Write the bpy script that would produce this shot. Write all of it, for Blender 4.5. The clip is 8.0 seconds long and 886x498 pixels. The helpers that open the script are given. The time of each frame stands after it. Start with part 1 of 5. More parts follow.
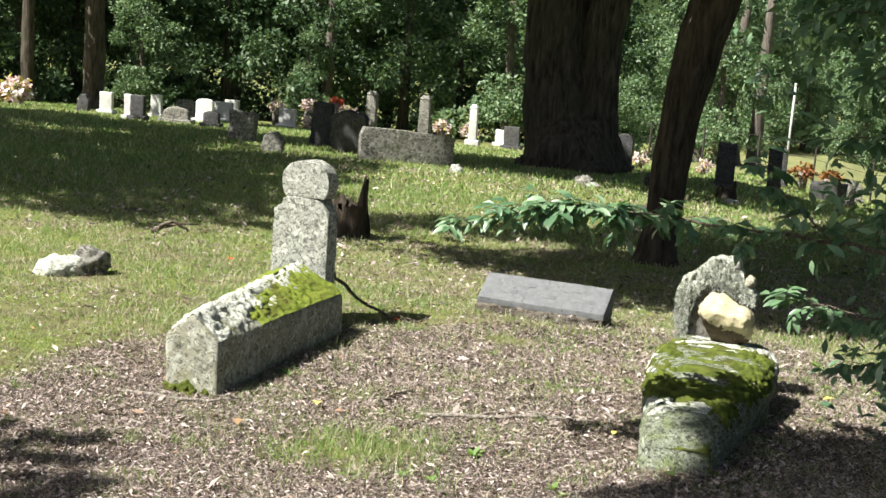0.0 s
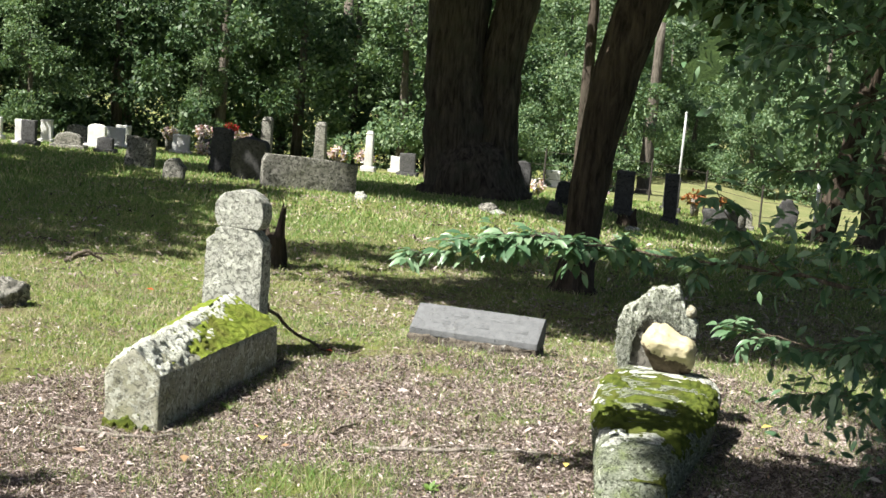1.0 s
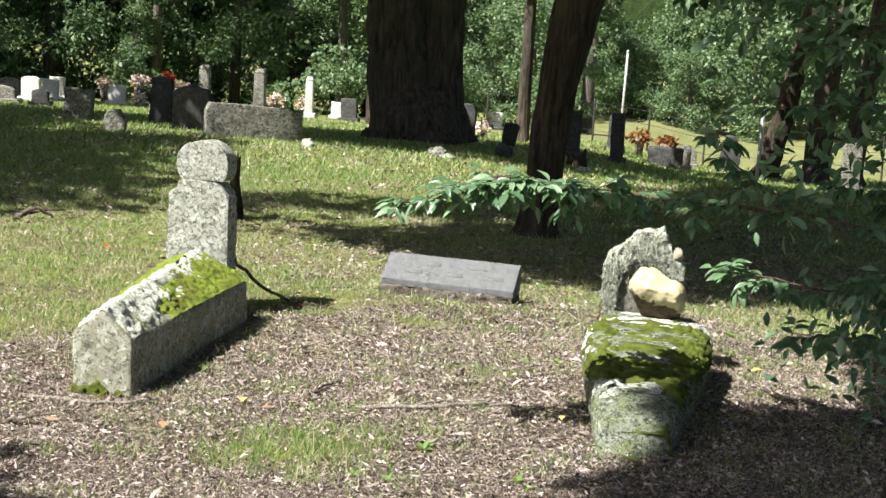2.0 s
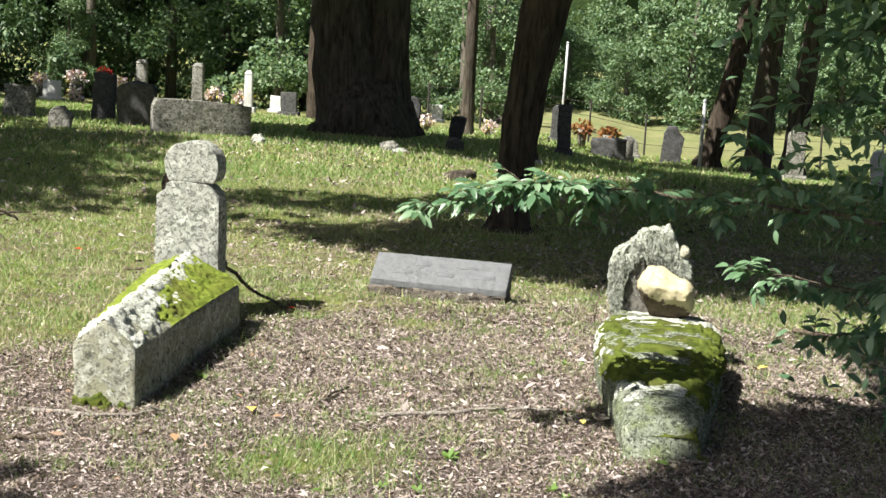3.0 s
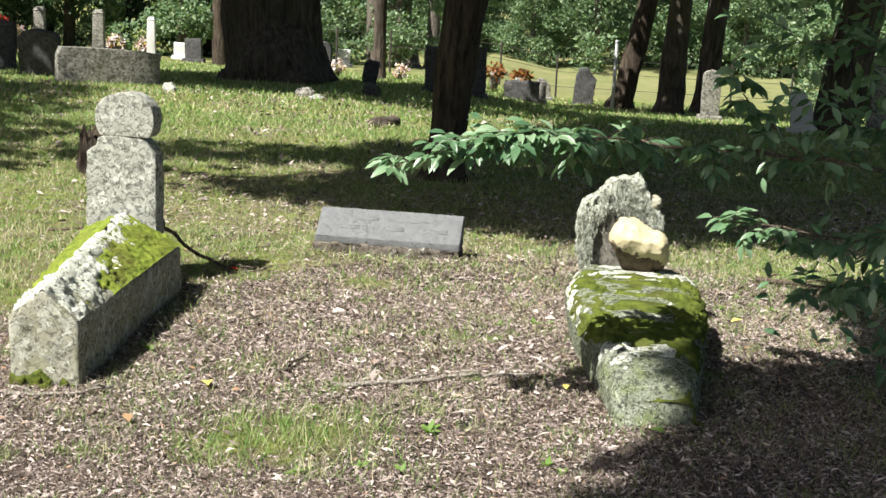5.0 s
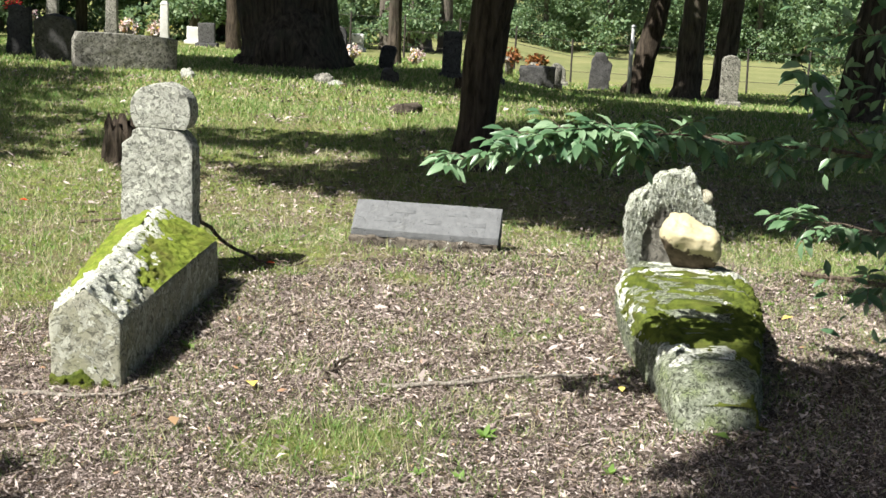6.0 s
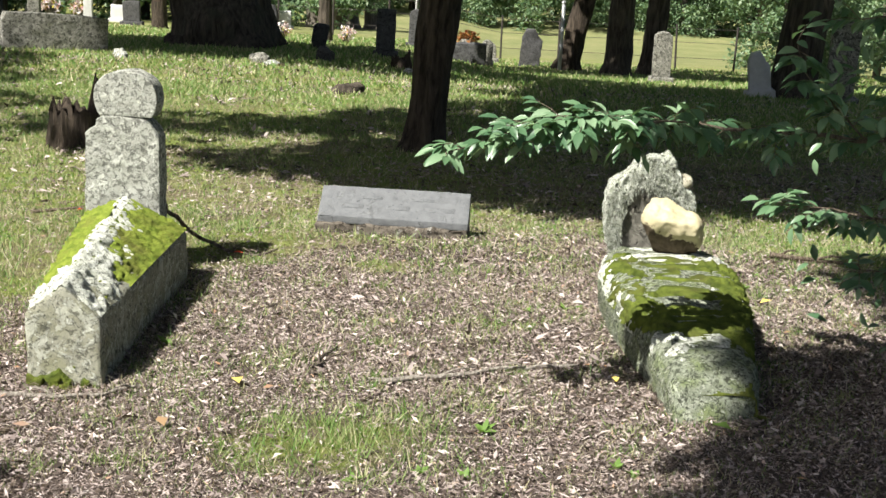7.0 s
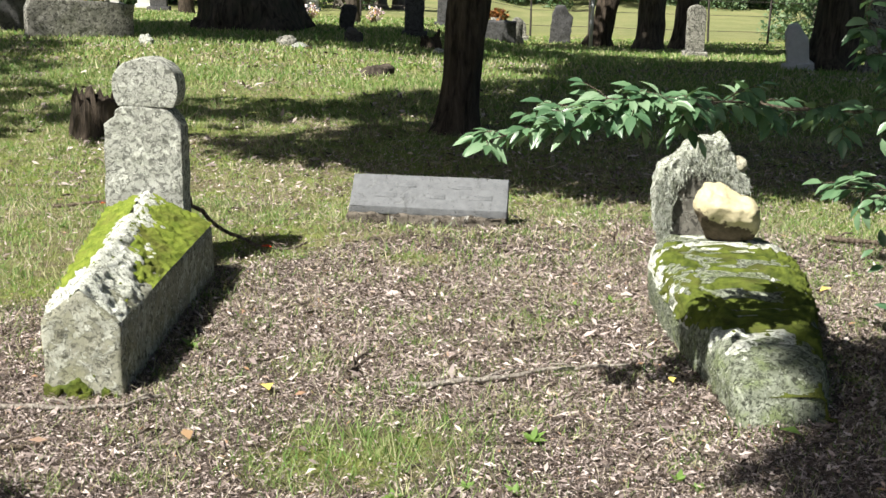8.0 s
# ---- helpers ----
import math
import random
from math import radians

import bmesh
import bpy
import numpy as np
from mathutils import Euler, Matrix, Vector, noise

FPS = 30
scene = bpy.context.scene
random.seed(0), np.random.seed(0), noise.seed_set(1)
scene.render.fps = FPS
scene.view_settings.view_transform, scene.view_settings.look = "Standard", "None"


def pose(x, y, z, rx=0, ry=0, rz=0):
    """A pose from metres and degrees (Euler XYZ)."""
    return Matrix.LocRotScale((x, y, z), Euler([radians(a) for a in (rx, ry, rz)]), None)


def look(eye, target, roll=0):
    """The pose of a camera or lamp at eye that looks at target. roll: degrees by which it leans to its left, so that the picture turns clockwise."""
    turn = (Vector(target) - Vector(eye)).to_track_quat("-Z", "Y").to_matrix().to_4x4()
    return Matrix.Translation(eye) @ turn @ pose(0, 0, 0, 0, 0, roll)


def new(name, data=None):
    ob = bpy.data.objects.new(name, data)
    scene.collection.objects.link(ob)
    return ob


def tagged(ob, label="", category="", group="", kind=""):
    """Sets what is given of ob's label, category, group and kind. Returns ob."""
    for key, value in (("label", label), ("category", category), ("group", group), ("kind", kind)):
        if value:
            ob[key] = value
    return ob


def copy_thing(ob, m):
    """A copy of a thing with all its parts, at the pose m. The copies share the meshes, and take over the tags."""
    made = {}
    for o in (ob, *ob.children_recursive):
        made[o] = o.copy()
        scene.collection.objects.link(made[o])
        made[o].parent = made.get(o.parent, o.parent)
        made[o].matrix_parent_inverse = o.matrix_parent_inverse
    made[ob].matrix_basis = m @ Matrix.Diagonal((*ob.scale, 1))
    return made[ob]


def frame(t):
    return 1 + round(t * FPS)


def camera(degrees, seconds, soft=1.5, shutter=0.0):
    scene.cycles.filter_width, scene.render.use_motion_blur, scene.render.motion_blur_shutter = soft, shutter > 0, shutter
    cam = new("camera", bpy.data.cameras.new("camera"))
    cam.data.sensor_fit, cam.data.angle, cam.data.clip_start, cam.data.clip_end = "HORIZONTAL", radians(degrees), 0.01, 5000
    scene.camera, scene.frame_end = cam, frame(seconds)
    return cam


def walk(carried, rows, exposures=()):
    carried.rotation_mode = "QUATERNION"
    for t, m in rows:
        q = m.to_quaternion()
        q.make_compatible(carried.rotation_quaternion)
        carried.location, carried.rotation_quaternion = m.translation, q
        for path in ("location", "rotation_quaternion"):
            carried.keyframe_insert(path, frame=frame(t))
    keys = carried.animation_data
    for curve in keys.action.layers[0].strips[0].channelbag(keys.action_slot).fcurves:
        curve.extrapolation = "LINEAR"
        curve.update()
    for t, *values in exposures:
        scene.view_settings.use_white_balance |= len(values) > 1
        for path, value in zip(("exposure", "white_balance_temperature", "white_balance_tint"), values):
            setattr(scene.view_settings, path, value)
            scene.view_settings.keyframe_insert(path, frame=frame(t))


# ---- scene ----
cam = camera(35.0, 8.0)
PATH = [
    (0, (1.829, -2.561, 1.858), (1.199, -0.695, 1.508), 4.0),
    (0.5, (1.659, -2.587, 1.864), (1.077, -0.703, 1.534), 4.2),
    (1, (1.56, -2.594, 1.857), (1.078, -0.677, 1.555), 4.6),
    (1.5, (1.45, -2.501, 1.833), (1.015, -0.581, 1.481), 4.1),
    (2.8, (1.041, -2.3, 1.815), (0.731, -0.361, 1.436), 3.1),
    (3, (0.961, -2.309, 1.817), (0.667, -0.367, 1.437), 3.2),
    (3.5, (0.816, -2.347, 1.804), (0.577, -0.399, 1.418), 2.9),
    (4, (0.745, -2.267, 1.783), (0.547, -0.318, 1.384), 3.0),
    (4.2, (0.735, -2.206, 1.801), (0.55, -0.258, 1.386), 3.1),
    (5.3, (0.632, -1.897, 1.767), (0.481, 0.044, 1.309), 2.7),
    (5.5, (0.61, -1.884, 1.776), (0.427, 0.052, 1.312), 2.5),
    (6, (0.492, -1.81, 1.783), (0.327, 0.126, 1.31), 2.8),
    (6.5, (0.332, -1.736, 1.797), (0.218, 0.2, 1.308), 3.0),
    (7, (0.251, -1.716, 1.798), (0.195, 0.22, 1.297), 2.8),
    (7.5, (0.218, -1.626, 1.777), (0.184, 0.306, 1.259), 2.6),
    (8, (0.209, -1.382, 1.763), (0.109, 0.544, 1.232), 1.4),
]
walk(cam, [(t, look(eye, target, roll)) for t, eye, target, roll in PATH], [(0.0, 1.34), (4.0, 1.29), (5.5, 1.23), (8.0, 1.17)])

# ---- world, sun, exposure ----
world = bpy.data.worlds.new("sky")
scene.world = world
world.use_nodes = True
wn = world.node_tree.nodes
sky = wn.new("ShaderNodeTexSky")
sky.sky_type, sky.sun_disc = "NISHITA", False
sky.air_density, sky.dust_density, sky.ozone_density = 0.8, 3.0, 0.6
SUN_X, SUN_Y = 0.54, 0.54
SUN_DIR = Vector((-SUN_X, -SUN_Y, 1.0)).normalized()
sky.sun_elevation = math.asin(SUN_DIR.z)
sky.sun_rotation = math.atan2(SUN_DIR.x, SUN_DIR.y)
world.node_tree.links.new(sky.outputs[0], wn["Background"].inputs[0])
wn["Background"].inputs[1].default_value = 0.044
sun_data = bpy.data.lights.new("sun", "SUN")
sun_data.energy, sun_data.angle, sun_data.color = 5.0, radians(0.55), (1.0, 0.965, 0.89)
sun = new("sun", sun_data)
sun.matrix_world = look(SUN_DIR * 50, (0, 0, 0))


# ---- materials ----
def nodes_of(name, rough=0.85, spec=0.3):
    m = bpy.data.materials.new(name)
    m.use_nodes = True
    nt = m.node_tree
    b = nt.nodes["Principled BSDF"]
    b.inputs["Roughness"].default_value = rough
    b.inputs["Specular IOR Level"].default_value = spec
    return m, nt, b


def coord(nt, kind="Object", scale=(1, 1, 1)):
    c = nt.nodes.new("ShaderNodeTexCoord")
    mp = nt.nodes.new("ShaderNodeMapping")
    mp.inputs["Scale"].default_value = scale
    nt.links.new(c.outputs[kind], mp.inputs["Vector"])
    return mp.outputs[0]


def noise_tex(nt, vec, scale, detail=4, rough=0.6, distort=0.0):
    n = nt.nodes.new("ShaderNodeTexNoise")
    n.inputs["Scale"].default_value, n.inputs["Detail"].default_value = scale, detail
    n.inputs["Roughness"].default_value, n.inputs["Distortion"].default_value = rough, distort
    nt.links.new(vec, n.inputs["Vector"])
    return n.outputs["Fac"]


def ramp(nt, fac, stops):
    r = nt.nodes.new("ShaderNodeValToRGB")
    el = r.color_ramp.elements
    while len(el) < len(stops):
        el.new(0.5)
    for e, (p, c) in zip(el, stops):
        e.position, e.color = p, (*c, 1) if len(c) == 3 else c
    nt.links.new(fac, r.inputs[0])
    return r.outputs[0]


def grey(v):
    return (v, v, v)


def mix(nt, fac, a, b, mode="MIX"):
    n = nt.nodes.new("ShaderNodeMix")
    n.data_type, n.blend_type = "RGBA", mode
    for sock, v in ((n.inputs[0], fac), (n.inputs[6], a), (n.inputs[7], b)):
        if hasattr(v, "links"):
            nt.links.new(v, sock)
        elif isinstance(v, tuple):
            sock.default_value = (*v, 1)
        else:
            sock.default_value = v
    return n.outputs[2]


def bump(nt, b, height, strength=0.5, dist=0.01):
    n = nt.nodes.new("ShaderNodeBump")
    n.inputs["Strength"].default_value, n.inputs["Distance"].default_value = strength, dist
    nt.links.new(height, n.inputs["Height"])
    nt.links.new(n.outputs[0], b.inputs["Normal"])


def stone_mat(name, base, dark, lichen=(0.62, 0.64, 0.56), amount=0.5, spots=0.5, scale=1.0, tint=None):
    """Weathered stone: mottled grain, dark blotches and pale crusts of lichen."""
    m, nt, b = nodes_of(name, 0.92, 0.2)
    v = coord(nt)
    col = ramp(nt, noise_tex(nt, v, 9 * scale, 6, 0.7), [(0.3, dark), (0.62, base)])
    if tint:
        col = mix(nt, ramp(nt, noise_tex(nt, v, 5 * scale, 3), [(0.45, grey(0)), (0.65, grey(0.7))]), col, tint)
    fine = noise_tex(nt, v, 70 * scale, 5, 0.7)
    broad = ramp(nt, noise_tex(nt, v, 6 * scale, 9, 0.68, 1.2), [(0.67 - amount * 0.3, grey(0)), (0.70 - amount * 0.3, grey(1))])
    small = ramp(nt, noise_tex(nt, v, 19 * scale, 8, 0.75, 0.6), [(0.70 - amount * 0.3, grey(0)), (0.74 - amount * 0.3, grey(1))])
    lich = mix(nt, ramp(nt, fine, [(0.35, grey(0)), (0.65, grey(1))]), tuple(c * 0.66 for c in lichen), lichen)
    col = mix(nt, broad, col, mix(nt, 0.45, col, lich))
    col = mix(nt, small, col, lich)
    pits = ramp(nt, noise_tex(nt, v, 24 * scale, 7, 0.78, 0.8), [(0.395 + 0.1 * spots, grey(0.9)), (0.435 + 0.1 * spots, grey(0))])
    col = mix(nt, pits, col, tuple(c * 0.4 for c in dark))
    crust = mix(nt, 0.5, broad, small)
    nt.links.new(col, b.inputs["Base Color"])
    bump(nt, b, mix(nt, 0.5, crust, fine), 0.9, 0.012)
    return m


def moss_mat(name, a, c, brown=(0.09, 0.08, 0.03)):
    m, nt, b = nodes_of(name, 0.95, 0.1)
    v = coord(nt)
    col = ramp(nt, noise_tex(nt, v, 18, 5), [(0.3, a), (0.7, c)])
    col = mix(nt, ramp(nt, noise_tex(nt, v, 5, 4), [(0.52, grey(0)), (0.75, grey(0.8))]), col, brown)
    nt.links.new(col, b.inputs["Base Color"])
    bump(nt, b, noise_tex(nt, v, 220, 4), 1.0, 0.008)
    return m


def leaf_mat(name, stops, rough=0.5, trans=0.35, spec=0.4):
    """Thin leaves, varied from leaf to leaf, that let some light through."""
    m, nt, b = nodes_of(name, rough, spec)
    g = nt.nodes.new("ShaderNodeNewGeometry")
    col = ramp(nt, g.outputs["Random Per Island"], stops)
    nt.links.new(col, b.inputs["Base Color"])
    if trans:
        t = nt.nodes.new("ShaderNodeBsdfTranslucent")
        ms = nt.nodes.new("ShaderNodeMixShader")
        ms.inputs[0].default_value = trans
        nt.links.new(mix(nt, 1.0, col, (1.0, 1.0, 0.6), "MULTIPLY"), t.inputs[0])
        nt.links.new(b.outputs[0], ms.inputs[1])
        nt.links.new(t.outputs[0], ms.inputs[2])
        nt.links.new(ms.outputs[0], nt.nodes["Material Output"].inputs[0])
    return m


def bark_mat(name, dark, light, moss=None, scale=1.0):
    m, nt, b = nodes_of(name, 0.95, 0.15)
    v = coord(nt, "Object", (7 * scale, 7 * scale, 1.2 * scale))
    f = noise_tex(nt, v, 3.0, 6, 0.65, 0.5)
    col = ramp(nt, f, [(0.35, dark), (0.68, light)])
    if moss:
        col = mix(nt, ramp(nt, noise_tex(nt, coord(nt), 2.2, 5), [(0.5, grey(0)), (0.7, grey(0.8))]), col, moss)
    nt.links.new(col, b.inputs["Base Color"])
    bump(nt, b, f, 1.0, 0.05)
    return m


STONE_TOMB = stone_mat("lichened_fieldstone", (0.35, 0.35, 0.28), (0.21, 0.21, 0.16), (0.74, 0.76, 0.66), 0.47, 0.34, 1.6, tint=(0.26, 0.26, 0.16))
STONE_HEAD = stone_mat("lichened_headstone", (0.40, 0.41, 0.365), (0.29, 0.295, 0.26), (0.78, 0.80, 0.72), 0.42, 0.62, 1.6)
STONE_COFFIN = stone_mat("damp_fieldstone", (0.24, 0.265, 0.20), (0.09, 0.10, 0.068), (0.56, 0.59, 0.48), 0.43, 0.55, 2.6, tint=(0.15, 0.19, 0.07))
STONE_RAG = stone_mat("ragged_lichen", (0.40, 0.43, 0.34), (0.17, 0.19, 0.13), (0.76, 0.79, 0.70), 0.68, 0.4, 2.6)
STONE_BARE = stone_mat("bare_grey_stone", (0.19, 0.18, 0.155), (0.11, 0.105, 0.09), (0.42, 0.42, 0.36), 0.34, 0.2, 1.3)
STONE_YELLOW_PALE = stone_mat("pale_broken_sandstone", (0.46, 0.44, 0.34), (0.28, 0.26, 0.19), (0.58, 0.56, 0.46), 0.4, 0.2, 2.5)
LICHEN = stone_mat("crusted_lichen", (0.60, 0.62, 0.52), (0.36, 0.38, 0.29), (0.80, 0.82, 0.74), 0.75, 0.35, 2.2)
STONE_MARKER = stone_mat("grey_granite", (0.165, 0.172, 0.178), (0.12, 0.125, 0.13), (0.27, 0.28, 0.275), 0.24, -0.3, 2.2)
STONE_ROUGH = stone_mat("rock_pitched_granite", (0.16, 0.14, 0.115), (0.07, 0.058, 0.045), (0.62, 0.62, 0.58), 0.30, 0.5, 1.5)


def fragment_mat():
    """Clean yellow stone, brown with soil below a ragged line."""
    m, nt, b = nodes_of("soil_stained_sandstone", 0.9, 0.2)
    v = coord(nt)
    col = ramp(nt, noise_tex(nt, v, 14, 6, 0.7), [(0.3, (0.38, 0.335, 0.205)), (0.7, (0.54, 0.485, 0.32))])
    soil = ramp(nt, noise_tex(nt, v, 22, 6, 0.7), [(0.3, (0.05, 0.038, 0.025)), (0.7, (0.14, 0.11, 0.075))])
    sep = nt.nodes.new("ShaderNodeSeparateXYZ")
    nt.links.new(v, sep.inputs[0])
    up = nt.nodes.new("ShaderNodeMath")
    up.operation, up.inputs[1].default_value = "MULTIPLY_ADD", 4.0
    nt.links.new(sep.outputs["Z"], up.inputs[0])
    nt.links.new(noise_tex(nt, v, 9, 6, 0.65), up.inputs[2])
    nt.links.new(mix(nt, ramp(nt, up.outputs[0], [(0.44, grey(0)), (0.49, grey(1))]), soil, col), b.inputs["Base Color"])
    bump(nt, b, noise_tex(nt, v, 60, 5), 0.5, 0.006)
    return m


STONE_YELLOW = fragment_mat()
STONE_WHITE = stone_mat("pale_marble", (0.58, 0.58, 0.56), (0.46, 0.46, 0.44), (0.66, 0.66, 0.64), 0.3, -1.5, 1.2)
STONE_GREY = stone_mat("grey_stone", (0.27, 0.26, 0.23), (0.13, 0.13, 0.11), (0.50, 0.49, 0.44), 0.42, 0.6, 0.8)
STONE_DARK = stone_mat("dark_stone", (0.09, 0.09, 0.09), (0.04, 0.04, 0.04), (0.17, 0.17, 0.16), 0.3, 0.2, 1.0)
MOSS = moss_mat("bright_moss", (0.10, 0.15, 0.02), (0.25, 0.30, 0.05), (0.12, 0.11, 0.035))
MOSS_DARK = moss_mat("deep_moss", (0.038, 0.055, 0.012), (0.15, 0.185, 0.032), (0.08, 0.075, 0.026))
BARK = bark_mat("dark_bark", (0.028, 0.023, 0.018), (0.125, 0.104, 0.083), (0.065, 0.066, 0.047), 0.6)
BARK_WARM = bark_mat("brown_bark", (0.021, 0.017, 0.013), (0.10, 0.079, 0.06), None, 0.9)
BARK_GREY = bark_mat("grey_bark", (0.07, 0.06, 0.05), (0.20, 0.18, 0.15), None, 0.8)
DEADWOOD = bark_mat("weathered_wood", (0.045, 0.035, 0.028), (0.24, 0.20, 0.16), None, 1.6)
TWIG = bark_mat("dry_twig", (0.10, 0.075, 0.055), (0.32, 0.26, 0.20), None, 4.0)
TWIG_PALE = bark_mat("bleached_twig", (0.30, 0.26, 0.22), (0.58, 0.53, 0.46), None, 4.0)
LITTER = leaf_mat("leaf_litter", [(0.0, (0.035, 0.026, 0.02)), (0.34, (0.13, 0.10, 0.083)), (0.66, (0.32, 0.258, 0.24)), (0.89, (0.53, 0.455, 0.425)), (0.97, (0.62, 0.55, 0.51)), (1.0, (0.34, 0.19, 0.10))], 0.65, 0.12, 0.35)
GRASS = leaf_mat("grass_blades", [(0.0, (0.10, 0.20, 0.05)), (0.4, (0.185, 0.305, 0.08)), (0.7, (0.32, 0.37, 0.155)), (1.0, (0.54, 0.49, 0.33))], 0.6, 0.35, 0.3)
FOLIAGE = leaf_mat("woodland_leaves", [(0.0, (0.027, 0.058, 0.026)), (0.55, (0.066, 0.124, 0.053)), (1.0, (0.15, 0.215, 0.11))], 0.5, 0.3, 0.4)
# lit copy of FOLIAGE: sunlight and haze on the far woods, put into the colour
FOLIAGE_LIT = leaf_mat("sunlit_hazy_woodland_leaves", [(0.0, (0.075, 0.14, 0.07)), (0.6, (0.15, 0.235, 0.12)), (1.0, (0.26, 0.345, 0.20))], 0.5, 0.4, 0.4)
NEAR_LEAF = leaf_mat("glossy_green_leaves", [(0.0, (0.06, 0.13, 0.065)), (0.6, (0.12, 0.22, 0.11)), (1.0, (0.24, 0.35, 0.21))], 0.36, 0.3, 0.6)
STRAW = leaf_mat("dry_grass_stalks", [(0.0, (0.20, 0.15, 0.10)), (0.45, (0.36, 0.298, 0.235)), (0.8, (0.51, 0.445, 0.375)), (1.0, (0.26, 0.30, 0.10))], 0.7, 0.2, 0.3)
WEED = leaf_mat("weed_leaves", [(0.0, (0.10, 0.19, 0.04)), (1.0, (0.19, 0.31, 0.07))], 0.5, 0.35)
FLOWERS = leaf_mat("silk_flowers", [(0.0, (0.75, 0.72, 0.68)), (0.45, (0.78, 0.70, 0.72)), (0.7, (0.60, 0.30, 0.42)), (0.85, (0.75, 0.55, 0.08)), (1.0, (0.10, 0.22, 0.05))], 0.6, 0.2)
FLOWERS_RED = leaf_mat("red_silk_flowers", [(0.0, (0.62, 0.02, 0.03)), (0.7, (0.55, 0.05, 0.06)), (1.0, (0.10, 0.22, 0.05))], 0.6, 0.2)
FLOWERS_RUST = leaf_mat("rust_coloured_flowers", [(0.0, (0.16, 0.05, 0.02)), (0.7, (0.30, 0.13, 0.03)), (1.0, (0.08, 0.10, 0.03))], 0.6, 0.2)
YELLOW_LEAF = leaf_mat("yellow_fallen_leaf", [(0.0, (0.75, 0.58, 0.10)), (1.0, (0.80, 0.66, 0.20))], 0.5, 0.2)
TAN_LEAF = leaf_mat("tan_fallen_leaf", [(0.0, (0.30, 0.19, 0.10)), (1.0, (0.34, 0.23, 0.13))], 0.6, 0.15)
RED_PETAL = leaf_mat("red_petal", [(0.0, (0.75, 0.05, 0.02)), (1.0, (0.80, 0.10, 0.03))], 0.5, 0.2)
METAL_DARK = stone_mat("rusty_steel", (0.07, 0.06, 0.055), (0.03, 0.028, 0.026), (0.10, 0.08, 0.07), 0.2, 0.0, 4.0)
METAL_PALE = stone_mat("galvanised_pole", (0.50, 0.51, 0.52), (0.40, 0.41, 0.42), (0.60, 0.60, 0.60), 0.2, -0.5, 4.0)


def ground_mat():
    m, nt, b = nodes_of("grass_and_leaf_mould", 0.95, 0.15)
    at = nt.nodes.new("ShaderNodeAttribute")
    at.attribute_name = "litter"
    v = coord(nt)
    soil = ramp(nt, noise_tex(nt, v, 26, 8, 0.75), [(0.3, (0.045, 0.034, 0.028)), (0.55, (0.13, 0.10, 0.085)), (0.75, (0.26, 0.21, 0.18))])
    crumbs = ramp(nt, noise_tex(nt, v, 95, 6, 0.8, 1.5), [(0.42, (0.035, 0.026, 0.021)), (0.53, (0.14, 0.11, 0.092)), (0.64, (0.40, 0.335, 0.295))])
    soil = mix(nt, 0.6, soil, crumbs)
    turf = ramp(nt, noise_tex(nt, v, 14, 8, 0.75), [(0.3, (0.09, 0.125, 0.032)), (0.55, (0.22, 0.27, 0.065)), (0.75, (0.36, 0.38, 0.13))])
    patch = ramp(nt, noise_tex(nt, v, 1.3, 5, 0.65), [(0.44, grey(0)), (0.62, grey(0.8))])
    turf = mix(nt, patch, turf, (0.24, 0.205, 0.13))
    bare = ramp(nt, noise_tex(nt, v, 7.5, 7, 0.72), [(0.50, grey(0)), (0.60, grey(0.75))])
    turf = mix(nt, bare, turf, (0.135, 0.105, 0.07))
    edge = nt.nodes.new("ShaderNodeMath")
    edge.operation = "ADD"
    nt.links.new(at.outputs["Fac"], edge.inputs[0])
    nt.links.new(ramp(nt, noise_tex(nt, v, 5, 6, 0.7), [(0.3, grey(0)), (0.7, grey(0.5))]), edge.inputs[1])
    fac = ramp(nt, edge.outputs[0], [(0.5, grey(0)), (0.9, grey(1))])
    col = mix(nt, fac, turf, soil)
    dry = nt.nodes.new("ShaderNodeAttribute")
    dry.attribute_name = "meadow"
    hay = ramp(nt, noise_tex(nt, v, 0.8, 6, 0.7), [(0.3, (0.13, 0.16, 0.06)), (0.7, (0.24, 0.23, 0.11))])
    col = mix(nt, dry.outputs["Fac"], col, hay)
    nt.links.new(col, b.inputs["Base Color"])
    bump(nt, b, noise_tex(nt, v, 45, 8, 0.8), 1.0, 0.03)
    return m


GROUND = ground_mat()


# ---- shape helpers ----
def part(name, bm, material, parent=None, label="", smooth=True):
    me = bpy.data.meshes.new(name)
    bm.normal_update()
    bm.to_mesh(me)
    bm.free()
    me.materials.append(material)
    if smooth:
        me.shade_smooth()
    ob = new(name, me)
    ob.parent = parent
    return tagged(ob, label)


def mesh_of(name, verts, faces, material, smooth=False):
    """A mesh from arrays; faces all have the same number of corners."""
    me = bpy.data.meshes.new(name)
    verts, faces = np.asarray(verts, dtype=np.float32), np.asarray(faces, dtype=np.int32)
    n, k = faces.shape
    me.vertices.add(len(verts))
    me.vertices.foreach_set("co", verts.ravel())
    me.loops.add(n * k)
    me.loops.foreach_set("vertex_index", faces.ravel())
    me.polygons.add(n)
    me.polygons.foreach_set("loop_start", np.arange(0, n * k, k, dtype=np.int32))
    me.update(calc_edges=True)
    me.materials.append(material)
    if smooth:
        me.shade_smooth()
    return me


def thing(name, m, label, category, group=""):
    ob = new(name)
    ob.empty_display_size = 0.2
    ob.matrix_basis = m
    return tagged(ob, label, category, group)


def sstep(x, a, b):
    u = np.clip((np.asarray(x, dtype=float) - a) / (b - a), 0, 1)
    return u * u * (3 - 2 * u)


